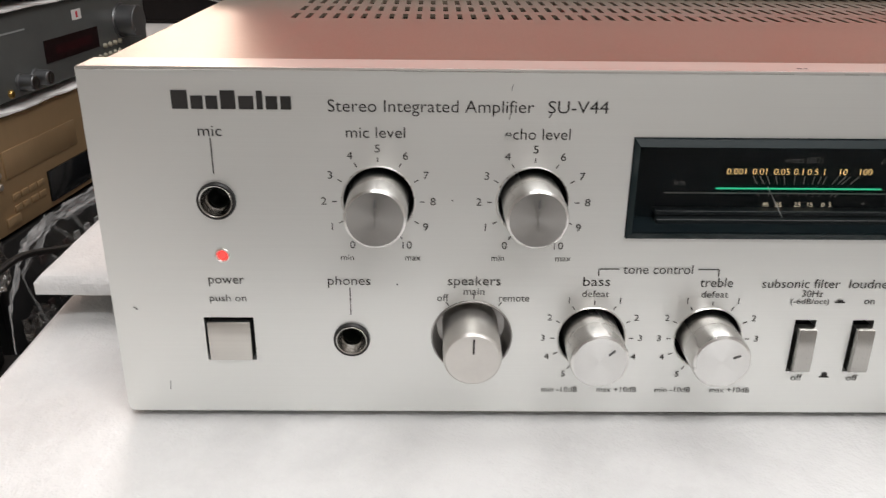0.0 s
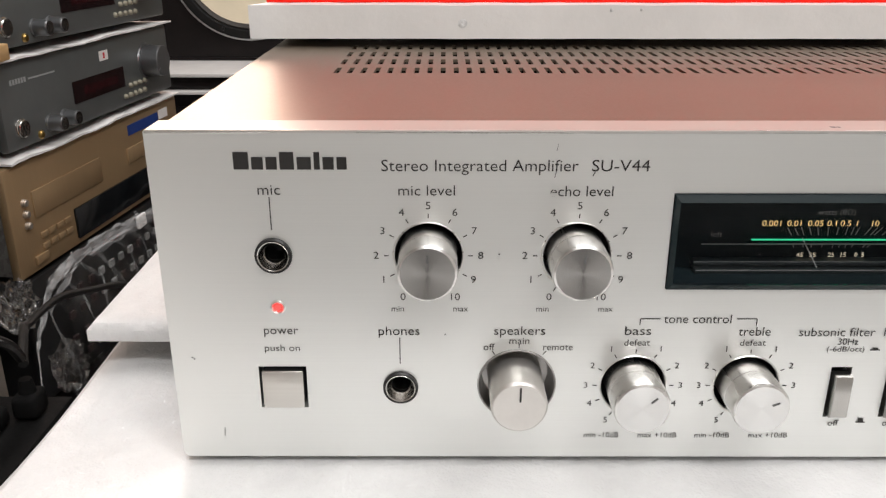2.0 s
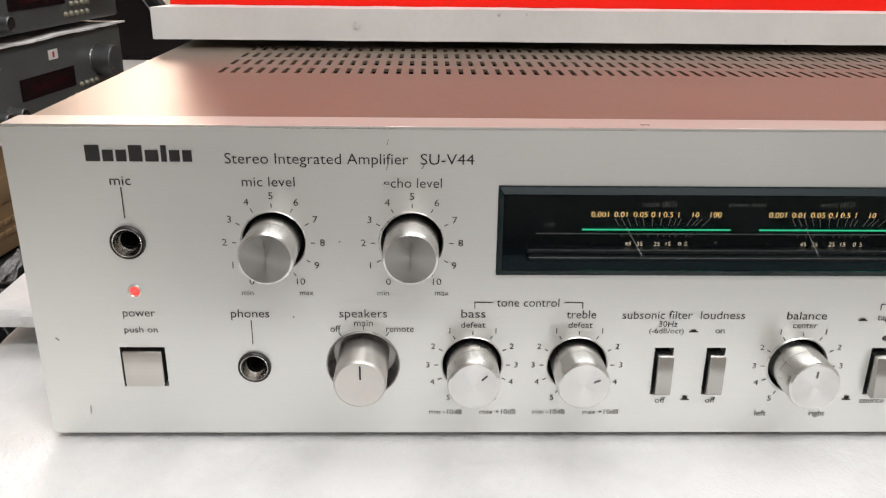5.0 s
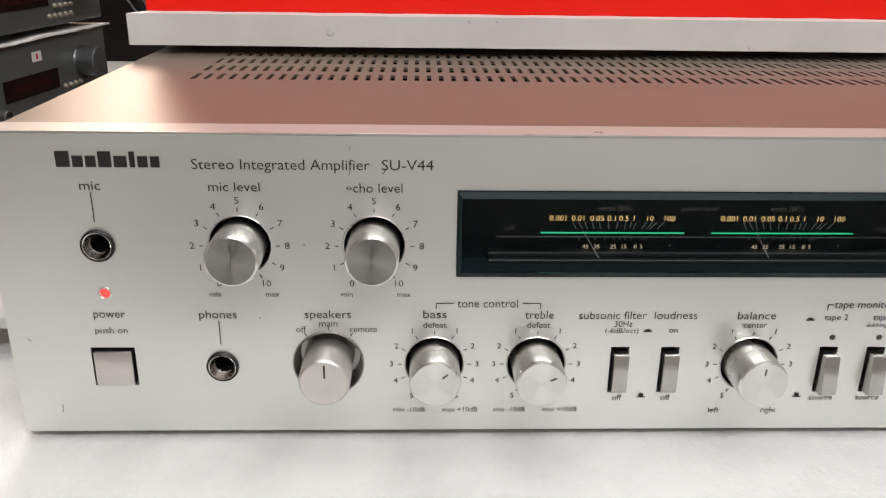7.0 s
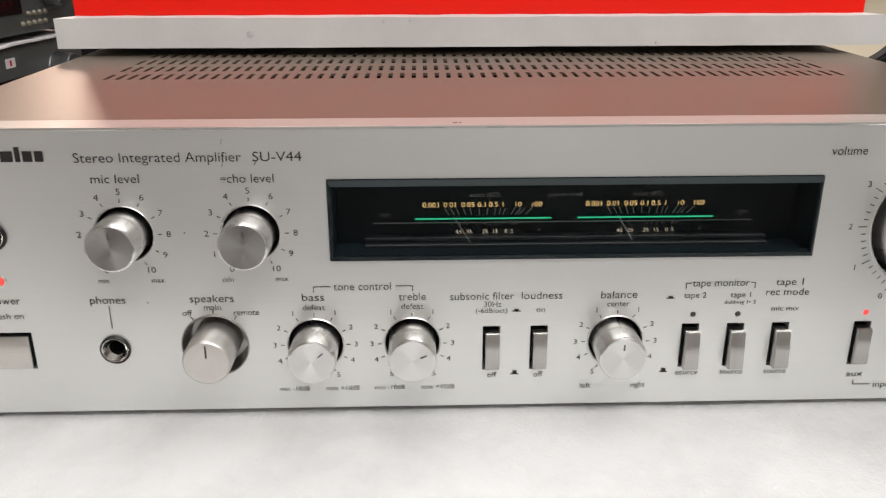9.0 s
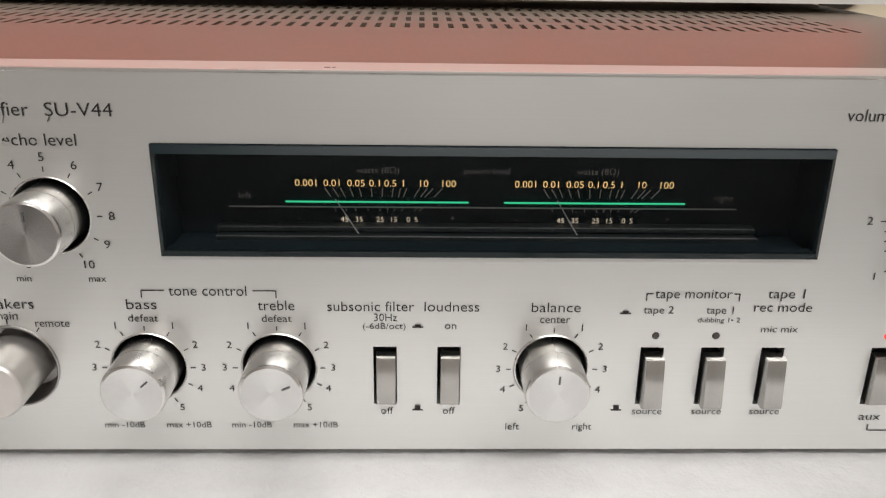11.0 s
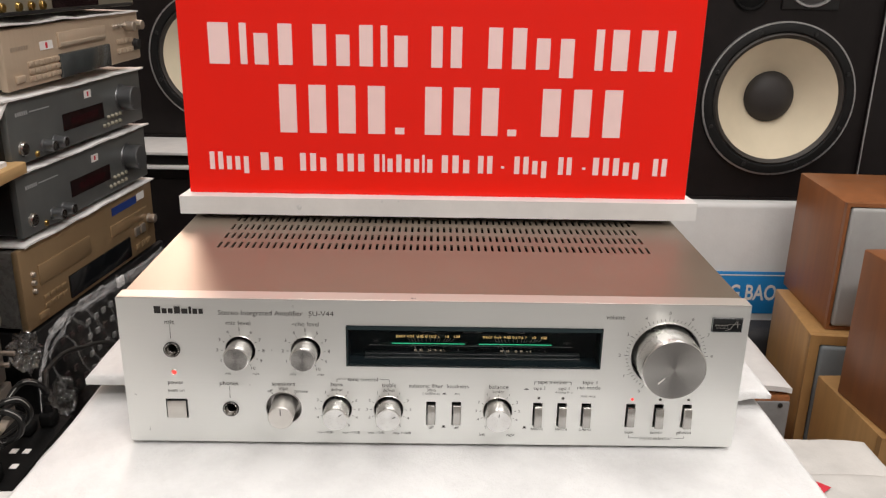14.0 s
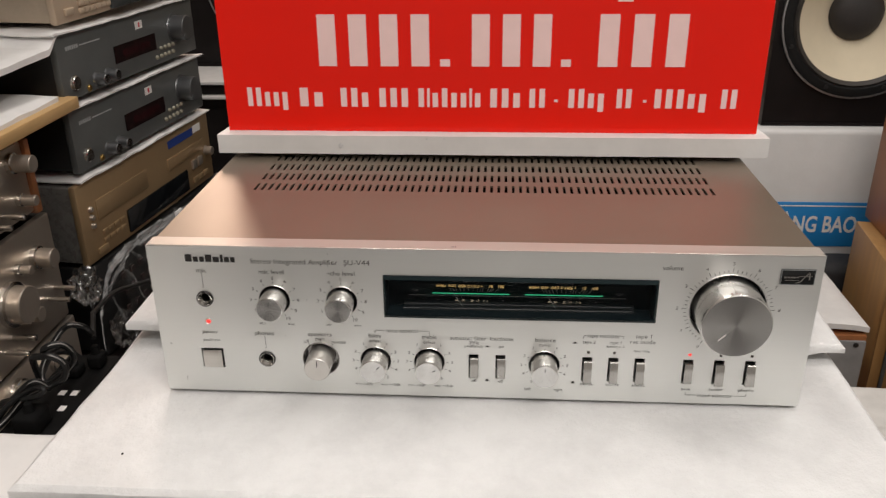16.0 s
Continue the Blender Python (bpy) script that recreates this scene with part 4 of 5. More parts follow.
# ---- power strip and cables ----
lc = thing("low_cabinet", "low cabinet with a white foam-covered top", "cabinet")
part("body", box(-0.160, -0.062, -0.30, 0.145, FLOOR, -0.0820, 0.003), M_CABINET, lc)
part("foam_cover", wavy_sheet(-0.163, -0.060, -0.302, 0.146, -0.0755, 0.006, 30, 40, 0.0008, 0, 51, 0.002), M_FOAM_SHEET, lc, "white foam cover")
tagged(part("foam_block", wavy_sheet(-0.172, -0.066, -0.295, 0.012, -0.046, 0.0285, 30, 40, 0.0008, 0, 53, 0.006, 20), M_FOAM_SHEET), "cream foam block lying beside the power strip", "foam block")
ps = thing("power_strip", "black power strip with plugs and small white rockers", "power strip", pose(-0.108, 0.0, -0.0745))
part("strip_body", box(-0.048, 0.0, 0.0175, 0.145, 0.0, 0.0125, 0.0015), M_STRIP, ps)
for y in (0.057, 0.079):
    for x in (-0.027, -0.0165):
        if (y, x) != (0.057, -0.027):
            part("rocker", box(x + 0.0004, x + 0.0060, y + 0.001, y + 0.0078, 0.0125, 0.0133, 0.0003), M_STICKER, ps, "small white rocker")
for x, y, s, tall in ((-0.026, 0.112, 0.9, 0.010), (-0.013, 0.127, 0.85, 0.013), (-0.023, 0.035, 1.35, 0.016)):
    plug = part("plug", box(x - 0.0075 * s, x + 0.0075 * s, y - 0.009 * s, y + 0.009 * s, 0.0128, 0.0128 + tall, 0.003, 3), M_STRIP, ps, "black mains plug")
    part("plug_neck", lathe([(0.0045, 0.0128 + tall - 0.001), (0.0030, 0.0128 + tall + 0.007), (0, 0.0128 + tall + 0.0075)], x, 0, 16, y, "Z"), M_STRIP, plug)


def cable(label, points, r=0.0026, sheen=False):
    ob = tagged(part("cable", tube(points, r), M_CABLE), label, "cable", "tangled mains cables")
    # the highlight is modelled as a thin pale tube on the upper front side
    if sheen:
        lift = [Vector(p) + Vector((r * 0.55, -r * 0.60, r * 0.55)) for p in points]
        part("sheen", tube(lift, r * 0.18, 6), M_CABLE_SHEEN, ob)
    return ob


cable("black mains cable with a painted pale sheen, looped", [(-0.134, 0.112, -0.036), (-0.129, 0.090, -0.020), (-0.124, 0.060, -0.010), (-0.117, 0.052, 0.001), (-0.107, 0.056, 0.002), (-0.102, 0.060, -0.006), (-0.103, 0.062, -0.016), (-0.112, 0.062, -0.026), (-0.126, 0.060, -0.036), (-0.144, 0.055, -0.050), (-0.160, 0.040, -0.062), (-0.185, 0.00, -0.085)], 0.0027, True)
cable("black mains cable with a painted pale sheen, looped", [(-0.121, 0.127, -0.030), (-0.116, 0.110, -0.014), (-0.122, 0.100, -0.006), (-0.131, 0.098, -0.012), (-0.137, 0.085, -0.024), (-0.137, 0.070, -0.034), (-0.130, 0.060, -0.040), (-0.121, 0.050, -0.034), (-0.130, 0.045, -0.026), (-0.150, 0.040, -0.044), (-0.180, 0.030, -0.078)], 0.0026, True)
cable("black mains cable knotted over the loops", [(-0.138, 0.070, -0.050), (-0.136, 0.062, -0.022), (-0.131, 0.055, -0.010), (-0.122, 0.050, -0.006), (-0.112, 0.048, -0.004), (-0.104, 0.050, -0.012), (-0.108, 0.052, -0.026), (-0.122, 0.050, -0.034), (-0.138, 0.044, -0.040), (-0.156, 0.030, -0.058), (-0.18, -0.02, -0.069)], 0.0028, True)
cable("black cable lying in flat turns", [(-0.185, 0.06, -0.085), (-0.165, 0.050, -0.052), (-0.140, 0.042, -0.040), (-0.126, 0.040, -0.036), (-0.120, 0.042, -0.031), (-0.130, 0.044, -0.031), (-0.150, 0.036, -0.044), (-0.182, 0.01, -0.078)], 0.0024)
cable("thin black cable running to the back", [(-0.121, 0.128, -0.034), (-0.135, 0.16, -0.030), (-0.155, 0.20, -0.048), (-0.160, 0.25, -0.054), (-0.160, 0.30, -0.070), (-0.157, 0.35, -0.088), (-0.150, 0.42, -0.13)], 0.0024)
cable("black cable hanging off the cabinet", [(-0.165, 0.10, -0.070), (-0.175, 0.15, -0.066), (-0.180, 0.20, -0.10), (-0.190, 0.24, -0.16), (-0.21, 0.28, -0.25), (-0.23, 0.30, -0.342)], 0.0028)

# ---- far end of the room, seen above the sign ----
cu = thing("curtain", "beige pleated curtain on the far wall", "curtain")
bm = bmesh.new()
rows = []
for zz in (FLOOR + 0.03, CEIL - 0.05):
    rows.append([bm.verts.new((0.20 + k * 0.008, 2.30 + 0.022 * math.sin(k * 0.95 + 0.6 * math.sin(k * 0.11)) + 0.008 * math.sin(k * 0.31 + 1), zz)) for k in range(170)])
for k in range(169):
    bm.faces.new((rows[0][k], rows[0][k + 1], rows[1][k + 1], rows[1][k]))
part("cloth", bm, M_CURTAIN, cu)
gc = thing("glass_lid", "turntable lid in grey plastic on a stand behind the sign", "turntable lid", pose(-0.03, 1.24, 0.262))
part("lid", box(0.0, 0.40, 0, 0.24, 0.0, 0.06, 0.012, 3), worn("grey_lid", (0.28, 0.27, 0.25), 0.2), gc)
part("lid_edge", box(-0.004, 0.404, -0.006, -0.0005, -0.006, 0.004, 0.003, 2), M_BLACK, gc)
part("stand_column", box(0.05, 0.34, 0.03, 0.22, FLOOR - 0.262, -0.0065), M_CABINET, gc)
tagged(part("white_tube", lathe([(0, 0), (0.0055, 0.0), (0.006, 0.002), (0.006, 0.10), (0.0045, 0.104), (0, 0.105)], 0.387, 0.225, 20, 1.25, "Z"), M_STICKER), "slim white tube standing behind the sign", "tube")
tagged(part("stand_block", box(0.375, 0.399, 1.24, 1.262, FLOOR, 0.2249, 0.002), M_CABINET), "dark column under the white tube", "column")


# ---- the amplifier ----
W, TOP, LOW, MM = 0.430, 0.1120, 0.0022, 0.001
amp = thing("stereo_amplifier", "silver stereo integrated amplifier, switched on, standing on white foam", "amplifier")

KNOBS = {"mic": (81.6, 74.0, 10.3, 8.6), "echo": (126.5, 74.0, 10.3, 8.6), "bass": (147.0, 29.3, 10.3, 8.6), "treble": (183.3, 29.3, 10.3, 8.6), "balance": (260.3, 29.0, 10.3, 8.6)}
SLOTS = [(209.8, 216.4), (227.8, 234.4), (285.2, 291.8), (302.4, 309.0), (319.6, 326.2), (351.2, 357.8), (371.2, 377.8), (391.2, 397.8)]
WELL = (109.6, 29.6, 12.2)
VOL = (375, 74, 24.0)
rects = [(154, 330.5, 63, 93.7), (27.2, 42.4, 21, 36)] + [(a, b, 17.6, 36) for a, b in SLOTS]
discs = [(cx, cz, 10.3) for cx, cz, _, _ in KNOBS.values()] + [(WELL[0], WELL[1], WELL[2]), (VOL[0], VOL[1], VOL[2]), (34.8, 74, 4.2), (72.4, 28.6, 4.2), (34.9, 56.7, 2.0)]
discs += [(x, 39.7, 1.1) for x in (289, 306, 355, 375, 395)]
bm = plate_with_holes(0, W, LOW, TOP, [tuple(v * MM for v in r) for r in rects], [tuple(v * MM for v in d) for d in discs], 0.0, 0.0135)
# the lower corners are slightly rounded
corner = [e for e in bm.edges if all(abs(v.co.z - LOW) < 1e-5 and min(abs(v.co.x), abs(v.co.x - W)) < 1e-5 for v in e.verts) and abs(e.verts[0].co.y - e.verts[1].co.y) > 0.005]
bmesh.ops.bevel(bm, geom=corner, offset=0.0022, segments=4, profile=0.5, affect="EDGES")
face = part("front_panel", bm, M_FACE, amp, "brushed aluminium front panel", smooth=False)
# bright milled rim along the top front edge, and the dark plate behind the openings
part("top_rim", box(0.0003, W - 0.0003, -0.0002, 0.0005, TOP - 0.0005, TOP + 0.0005, 0.0002), M_EDGE, amp)
part("top_edge", box(0.0003, W - 0.0003, 0.0006, 0.0134, TOP - 0.0002, TOP + 0.0004, 0.0001, 1), M_TOP, amp, "satin top edge of the panel")
part("inner_plate", box(0.004, W - 0.004, 0.030, 0.032, 0.012, TOP - 0.004), M_BLACK, amp)
part("switch_chassis", box(0.205, W - 0.02, 0.0138, 0.015, 0.014, 0.0385), M_BLACK, amp)

# top cover with four rows of slots cut through
X0, X1, Y0, Y1, ZC = 0.0015, 0.4285, 0.0137, 0.300, 0.1112
xs = [X0]
for k in range(64):
    xs += [0.0410 + k * 0.005476, 0.0410 + k * 0.005476 + 0.0021]
xs.append(X1)
ys = [Y0]
for k in range(4):
    ys += [0.1090 + k * 0.0240, 0.1090 + k * 0.0240 + 0.0145]
ys.append(Y1)
bm = bmesh.new()
grid = [[bm.verts.new((x, y, ZC)) for x in xs] for y in ys]
deep = [[bm.verts.new((x, y, ZC - 0.0014)) for x in xs] for y in ys]
for j in range(len(ys) - 1):
    for i in range(len(xs) - 1):
        corner = [(j, i), (j, i + 1), (j + 1, i + 1), (j + 1, i)]
        if j % 2 and i % 2:
            for (a, b), (c, d) in zip(corner, corner[1:] + corner[:1]):
                bm.faces.new((grid[a][b], grid[c][d], deep[c][d], deep[a][b]))
        else:
            bm.faces.new([grid[a][b] for a, b in corner])
for v in [v for row in deep for v in row if not v.link_faces]:
    bm.verts.remove(v)
part("top_cover", bm, M_COVER, amp, "champagne metal cover with rows of vent slots", smooth=False)
for name, a, b in (("side_panel", X0, X0 + 0.0012), ("side_panel", X1 - 0.0012, X1)):
    part(name, box(a, b, Y0, Y1, 0.013, ZC - 0.0016), M_COVER, amp)
part("rear_panel", box(X0, X1, Y1 - 0.001, Y1, 0.013, ZC - 0.0016), M_DARK, amp)
part("bottom_plate", box(X0, X1, Y0, Y1, 0.0125, 0.0138), M_DARK, amp)
part("circuit_deck", box(0.02, 0.41, 0.09, 0.28, 0.030, 0.034), M_BLACK, amp)
for x in (0.045, 0.385):
    for y, low in ((0.03, 0.0005), (0.25, 0.0)):
        foot_low = 0.0002 if y < 0.05 else 0.0118
        part("foot", lathe([(0, foot_low), (0.012, foot_low), (0.0135, foot_low + 0.0004), (0.0135, 0.0127), (0, 0.0127)], x, 0, 28, y, "Z"), M_BLACK, amp)


def label_part(body, size, x, z, name="lettering", material=M_INK, align="CENTER", y=-0.0002, squash=1.0, spread=1.0, width=0.0):
    return part(name, text_bm(bmesh.new(), body, size * MM, x * MM, z * MM, y, align, spread, squash, width * MM), material, amp, smooth=False)


# maker's mark as plain blocks, one a character, then the readable lettering
x = 25.2
for w, h in ((4.4, 5.2), (3.3, 3.7), (3.2, 3.7), (4.1, 5.2), (4.1, 3.7), (1.7, 5.2), (3.2, 3.7), (2.9, 3.7)):
    part("mark_block", flat(bmesh.new(), x * MM, (x + w) * MM, 100.9 * MM, (100.9 + h) * MM), M_INK, amp, smooth=False)
    x += w + 0.85
label_part("Stereo Integrated Amplifier", 5.0, 96.6, 101.9, width=57.2)
label_part("SU-V44", 5.0, 137.6, 101.9, width=16.8)
WIDTHS = {"mic": 6.6, "mic level": 16.6, "echo level": 18.4, "power": 10.7, "push on": 11.1, "phones": 12.8, "speakers": 16.0, "main": 6.3, "off": 3.5, "remote": 9.3, "tone control": 21.0, "bass": 8.2, "treble": 10.0, "defeat": 8.2, "subsonic filter": 23.8, "loudness": 15.1, "30Hz": 6.4, "(-6dB/oct)": 11.8, "on": 3.2, "balance": 13.6, "center": 8.4, "left": 4.0, "right": 5.6, "tape monitor": 21.4, "tape 2": 8.4, "tape 1": 7.6, "rec mode": 16.2, "mic mix": 10.4, "source": 8.7, "volume": 12.8, "aux": 6.3, "tuner": 9.2, "phono": 10.4, "input selector": 23.0}
LEFT_HALF = (("mic", 4.6, 34.8, 94.6), ("mic level", 4.6, 81.2, 94.4), ("echo level", 4.6, 126.8, 94.2), ("power", 4.2, 35.2, 48.8), ("push on", 3.3, 35.3, 42.6),
                         ("phones", 4.4, 72.2, 48.6), ("speakers", 4.4, 110, 48.7), ("main", 3.5, 110, 45.2), ("off", 3.4, 100.4, 43.0), ("remote", 3.4, 122.2, 43.0),
                         ("tone control", 4.4, 165.4, 52.8), ("bass", 4.4, 147.0, 48.7), ("treble", 4.4, 183.6, 48.5), ("defeat", 3.2, 147.0, 44.6), ("defeat", 3.2, 183.4, 44.6),
                         ("subsonic filter", 4.3, 209.3, 48.3), ("loudness", 4.3, 231.6, 48.3), ("30Hz", 3.3, 213.3, 45.0), ("(-6dB/oct)", 2.7, 213.0, 42.4), ("on", 3.2, 231.4, 42.6),
                         ("off", 3.2, 213.4, 15.3), ("off", 3.2, 231.2, 15.3))
RIGHT_HALF = (("balance", 4.3, 260.4, 48.2), ("center", 3.3, 260.3, 44.6), ("left", 3.2, 249.8, 10.0), ("right", 3.2, 270.2, 10.0),
                         ("tape monitor", 4.2, 298.2, 52.5), ("tape 2", 3.3, 289.0, 47.6), ("tape 1", 3.3, 306.4, 47.6), ("dubbing 1\u25b8 2", 2.2, 306.2, 44.6), ("tape 1", 4.1, 324.4, 52.6), ("rec mode", 4.1, 323.6, 48.5),
                         ("mic mix", 3.0, 323.6, 41.8), ("source", 3.2, 288.9, 15.2), ("source", 3.2, 306.3, 15.2), ("source", 3.2, 323.4, 15.2), ("volume", 4.6, 338.0, 102.3),
                         ("aux", 3.6, 354.9, 13.4), ("tuner", 3.6, 374.6, 13.4), ("phono", 3.6, 394.4, 13.4), ("input selector", 3.8, 374.6, 8.6))
for group in (LEFT_HALF, RIGHT_HALF):
    for body, size, x, z in group:
        label_part(body, size, x, z, squash=1.08, width=WIDTHS.get(body, 0) * (1.35 if size == 4.1 and body == "tape 1" else 1))
for x in (71.8, 116.6):
    label_part("min", 2.8, x + 0.2, 56.3)
    label_part("max", 2.8, x + 19.6, 56.3)
for x in (138.0, 174.4):
    label_part("min -10dB", 2.8, x, 10.6)
    label_part("max +10dB", 2.8, x + 18.4, 10.6)

for x, a, b in ((34.8, 92.6, 82.2), (72.4, 46.4, 37.2)):
    part("leader_line", stroke(bmesh.new(), x * MM, a * MM, x * MM, b * MM, 0.0003), M_INK, amp, smooth=False)
for lx, rx, z, gap0, gap1, up in ((147.4, 183.7, 53.0, 153.6, 177.4, -2.2), (285.2, 311.0, 52.6, 287.0, 309.4, -2.2), (355.0, 394.8, 8.8, 361.8, 387.4, 2.0)):
    for end, gap in ((lx, gap0), (rx, gap1)):
        bm = stroke(bmesh.new(), end * MM, z * MM, gap * MM, z * MM, 0.0003)
        stroke(bm, end * MM, z * MM, end * MM, (z + up) * MM, 0.0003)
        part("bracket_line", bm, M_INK, amp, smooth=False)
for x, z, tall in ((222.3, 15.7, 1.5), (222.3, 42.2, 0.8), (279.8, 15.7, 1.5), (279.8, 46.6, 0.8)):
    bm = bmesh.new()
    flat(bm, (x - 1.5) * MM, (x + 1.5) * MM, (z - 0.2) * MM, (z + 0.2) * MM)
    flat(bm, (x - 0.8) * MM, (x + 0.8) * MM, (z - 0.1) * MM, (z + tall) * MM, -0.00026)
    part("push_symbol", bm, M_INK, amp, smooth=False)


def dial(cx, cz, r0, r1, rt, marks, size=3.3):
    """Tick strokes round a control with figures outside; marks: (degrees clockwise from the top, figure or '')."""
    for angle, figure in marks:
        s, c = math.sin(radians(angle)), math.cos(radians(angle))
        part("dial_tick", stroke(bmesh.new(), (cx + r0 * s) * MM, (cz + r0 * c) * MM, (cx + r1 * s) * MM, (cz + r1 * c) * MM, 0.0003), M_INK, amp, smooth=False)
        if figure:
            part("dial_figure", text_bm(bmesh.new(), figure, size * MM, (cx + rt * s) * MM, (cz + rt * c) * MM, squash=1.1), M_INK, amp, smooth=False)


ten = [(-150 + 30 * k, str(k)) for k in range(11)]
dial(81.6, 74.0, 12.0, 13.4, 15.8, ten)
dial(126.5, 74.0, 12.0, 13.4, 15.8, ten)
for cx in (147.0, 183.3):
    dial(cx, 29.3, 11.6, 13.0, 15.2, [(0, "")] + [(s * a, str(n)) for s in (-1, 1) for n, a in ((1, 31), (2, 62), (3, 90), (4, 116), (5, 148))], 3.0)
dial(260.3, 29.0, 11.6, 13.0, 15.2, [(0, "")] + [(s * a, str(n)) for s in (-1, 1) for n, a in ((1, 31), (2, 62), (3, 90), (4, 116), (5, 148))], 3.0)
dial(110, 29.6, 13.2, 14.8, 0, [(-35, ""), (0, ""), (35, "")])
dial(VOL[0], VOL[1], 26.0, 29.2, 32.0, [(-150 + 30 * k, str(k)) for k in range(9)] + [(120, ""), (150, "")], 3.2)
dial(VOL[0], VOL[1], 26.0, 27.8, 0, [(-150 + 6 * k, "") for k in range(50) if k % 5])


def knob(name, cx, cz, rim, r, out, pointer, cap=M_KNOB_CAP, collar=True, mark=0.0024):
    if collar:
        part("collar", lathe([(rim - 0.2e-3, 0.0030), (rim - 0.2e-3, -0.0002), (rim, -0.0004), (rim + 0.2e-3, -0.0002), (rim + 0.25e-3, 0.0003)], cx, cz, 64), M_EDGE, amp)
    part("well", lathe([(rim - 0.45e-3, 0.0012), (rim - 0.5e-3, 0.014), (0, 0.014)], cx, cz, 48), M_BLACK, amp)
    body = part(name, lathe([(0, 0.0135), (r, 0.0135), (r, -out * 0.42), (r - 0.00025, -out * 0.42 - 0.0001), (r - 0.00025, -out * 0.42 - 0.0004), (r, -out * 0.42 - 0.0005), (r, -out + 0.0012), (r - 0.0003, -out + 0.0004), (r - 0.0009, -out)], cx, cz, 72), M_KNOB_SIDE, amp, "machined aluminium control knob")
    part("cap", lathe([(r - 0.0009, -out), (r * 0.5, -out + 0.0001), (0, -out + 0.0002)], cx, cz, 72), cap, body)
    s, c = math.sin(radians(pointer)), math.cos(radians(pointer))
    bm = stroke(bmesh.new(), cx + s * r * 0.38, cz + c * r * 0.38, cx + s * (r * 0.38 + mark), cz + c * (r * 0.38 + mark), 0.0008 if r > 0.02 else 0.0005, -out - 0.0001)
    part("pointer", bm, M_STICKER if r > 0.02 else M_INK_FADED, body, smooth=False)
    return body


knob("mic_level_knob", 0.0815, 0.0740, 0.0106, 0.0088, 0.0148, 0)
knob("echo_level_knob", 0.1262, 0.0740, 0.0106, 0.0088, 0.0146, 3)
knob("bass_knob", 0.1470, 0.0293, 0.0106, 0.0088, 0.0147, 48)
knob("treble_knob", 0.1833, 0.0293, 0.0106, 0.0088, 0.0147, 66)
knob("balance_knob", 0.2600, 0.0291, 0.0106, 0.0088, 0.0147, 2)
knob("volume_knob", 0.3750, 0.0740, 0.0246, 0.0218, 0.0226, -135, mark=0.006)
# rotary selector sits in a wide bright cup
part("cup", lathe([(0.0127, 0.0003), (0.0126, -0.0005), (0.0123, -0.0007), (0.0120, -0.0004), (0.0117, 0.0012), (0.0108, 0.0085), (0, 0.0090)], 0.1096, 0.0296, 64), M_CUP, amp, "polished recessed cup")
sel = part("selector_knob", lathe([(0, 0.0085), (0.0088, 0.0085), (0.0088, -0.0130), (0.0085, -0.0138), (0.0080, -0.0142), (0, -0.0142)], 0.1094, 0.0296, 72), M_KNOB_MATT, amp, "matt silver selector knob")
bm = stroke(bmesh.new(), 0.1096, 0.0316, 0.1096, 0.0366, 0.0006, -0.01435)
part("pointer", bm, M_INK, sel, smooth=False)

# jacks
for cx, cz in ((0.0348, 0.0740), (0.0724, 0.0286)):
    j = part("jack_socket", lathe([(0.0057, 0.0002), (0.0056, -0.0010), (0.0053, -0.0013), (0.0050, -0.0012), (0.0049, -0.0004)], cx, cz, 48), M_DARK, amp, "black ringed jack socket")
    part("bushing", lathe([(0.0050, -0.0009), (0.0048, -0.0013), (0.0045, -0.0011), (0.0037, 0.0012), (0.0032, 0.0018), (0.0031, 0.012), (0, 0.012)], cx, cz, 40), M_CHROME, j)
    part("socket_hole", lathe([(0.0030, 0.0032), (0.0029, 0.0118), (0, 0.0119)], cx, cz, 32), M_BLACK, j)

# power button: black body with a satin metal face
part("button_well", box(0.0273, 0.0423, 0.0095, 0.0115, 0.0211, 0.0359), M_BLACK, amp)
pb = part("power_button", box(0.0284, 0.0413, -0.0004, 0.009, 0.0217, 0.0347, 0.0002), M_BLACK, amp, "square power button with satin face")
part("button_face", box(0.0283, 0.0414, -0.0014, -0.00045, 0.0216, 0.0348, 0.0003), M_BUTTON, pb, "satin metal face")

# push switches, each a metal block with a sloping face, in its own black-lined slot
for i, (a, b) in enumerate(SLOTS):
    cx = (a + b) / 2 * MM + 0.0003
    out = 0.0030 if i in (0, 1, 5) else 0.0052
    lean = 0.0003 if i in (0, 1, 5) else 0.0016
    sw = part("push_switch", box(cx - 0.0027, cx + 0.0027, 0.0016, 0.012, 0.0186, 0.0338, 0.0002), M_BLACK, amp, "push switch with satin metal cap")
    prof = [(0.0015, 0.0338), (-out + lean + 0.0009, 0.0338), (-out + lean + 0.0003, 0.0335), (-out + lean, 0.0328), (-out, 0.0200), (-out + 0.0003, 0.0190), (-out + 0.0010, 0.0185), (0.0015, 0.0185)]
    bm = bmesh.new()
    sides = [[bm.verts.new((cx + s * (0.0028 if y > 0 or z < 0.019 else 0.0026), y, z)) for y, z in prof] for s in (-1, 1)]
    for k in range(len(prof)):
        n = (k + 1) % len(prof)
        bm.faces.new((sides[0][k], sides[0][n], sides[1][n], sides[1][k]))
    for side in sides:
        bm.faces.new(side)
    part("cap", bm, M_CAP, sw, "satin metal cap")

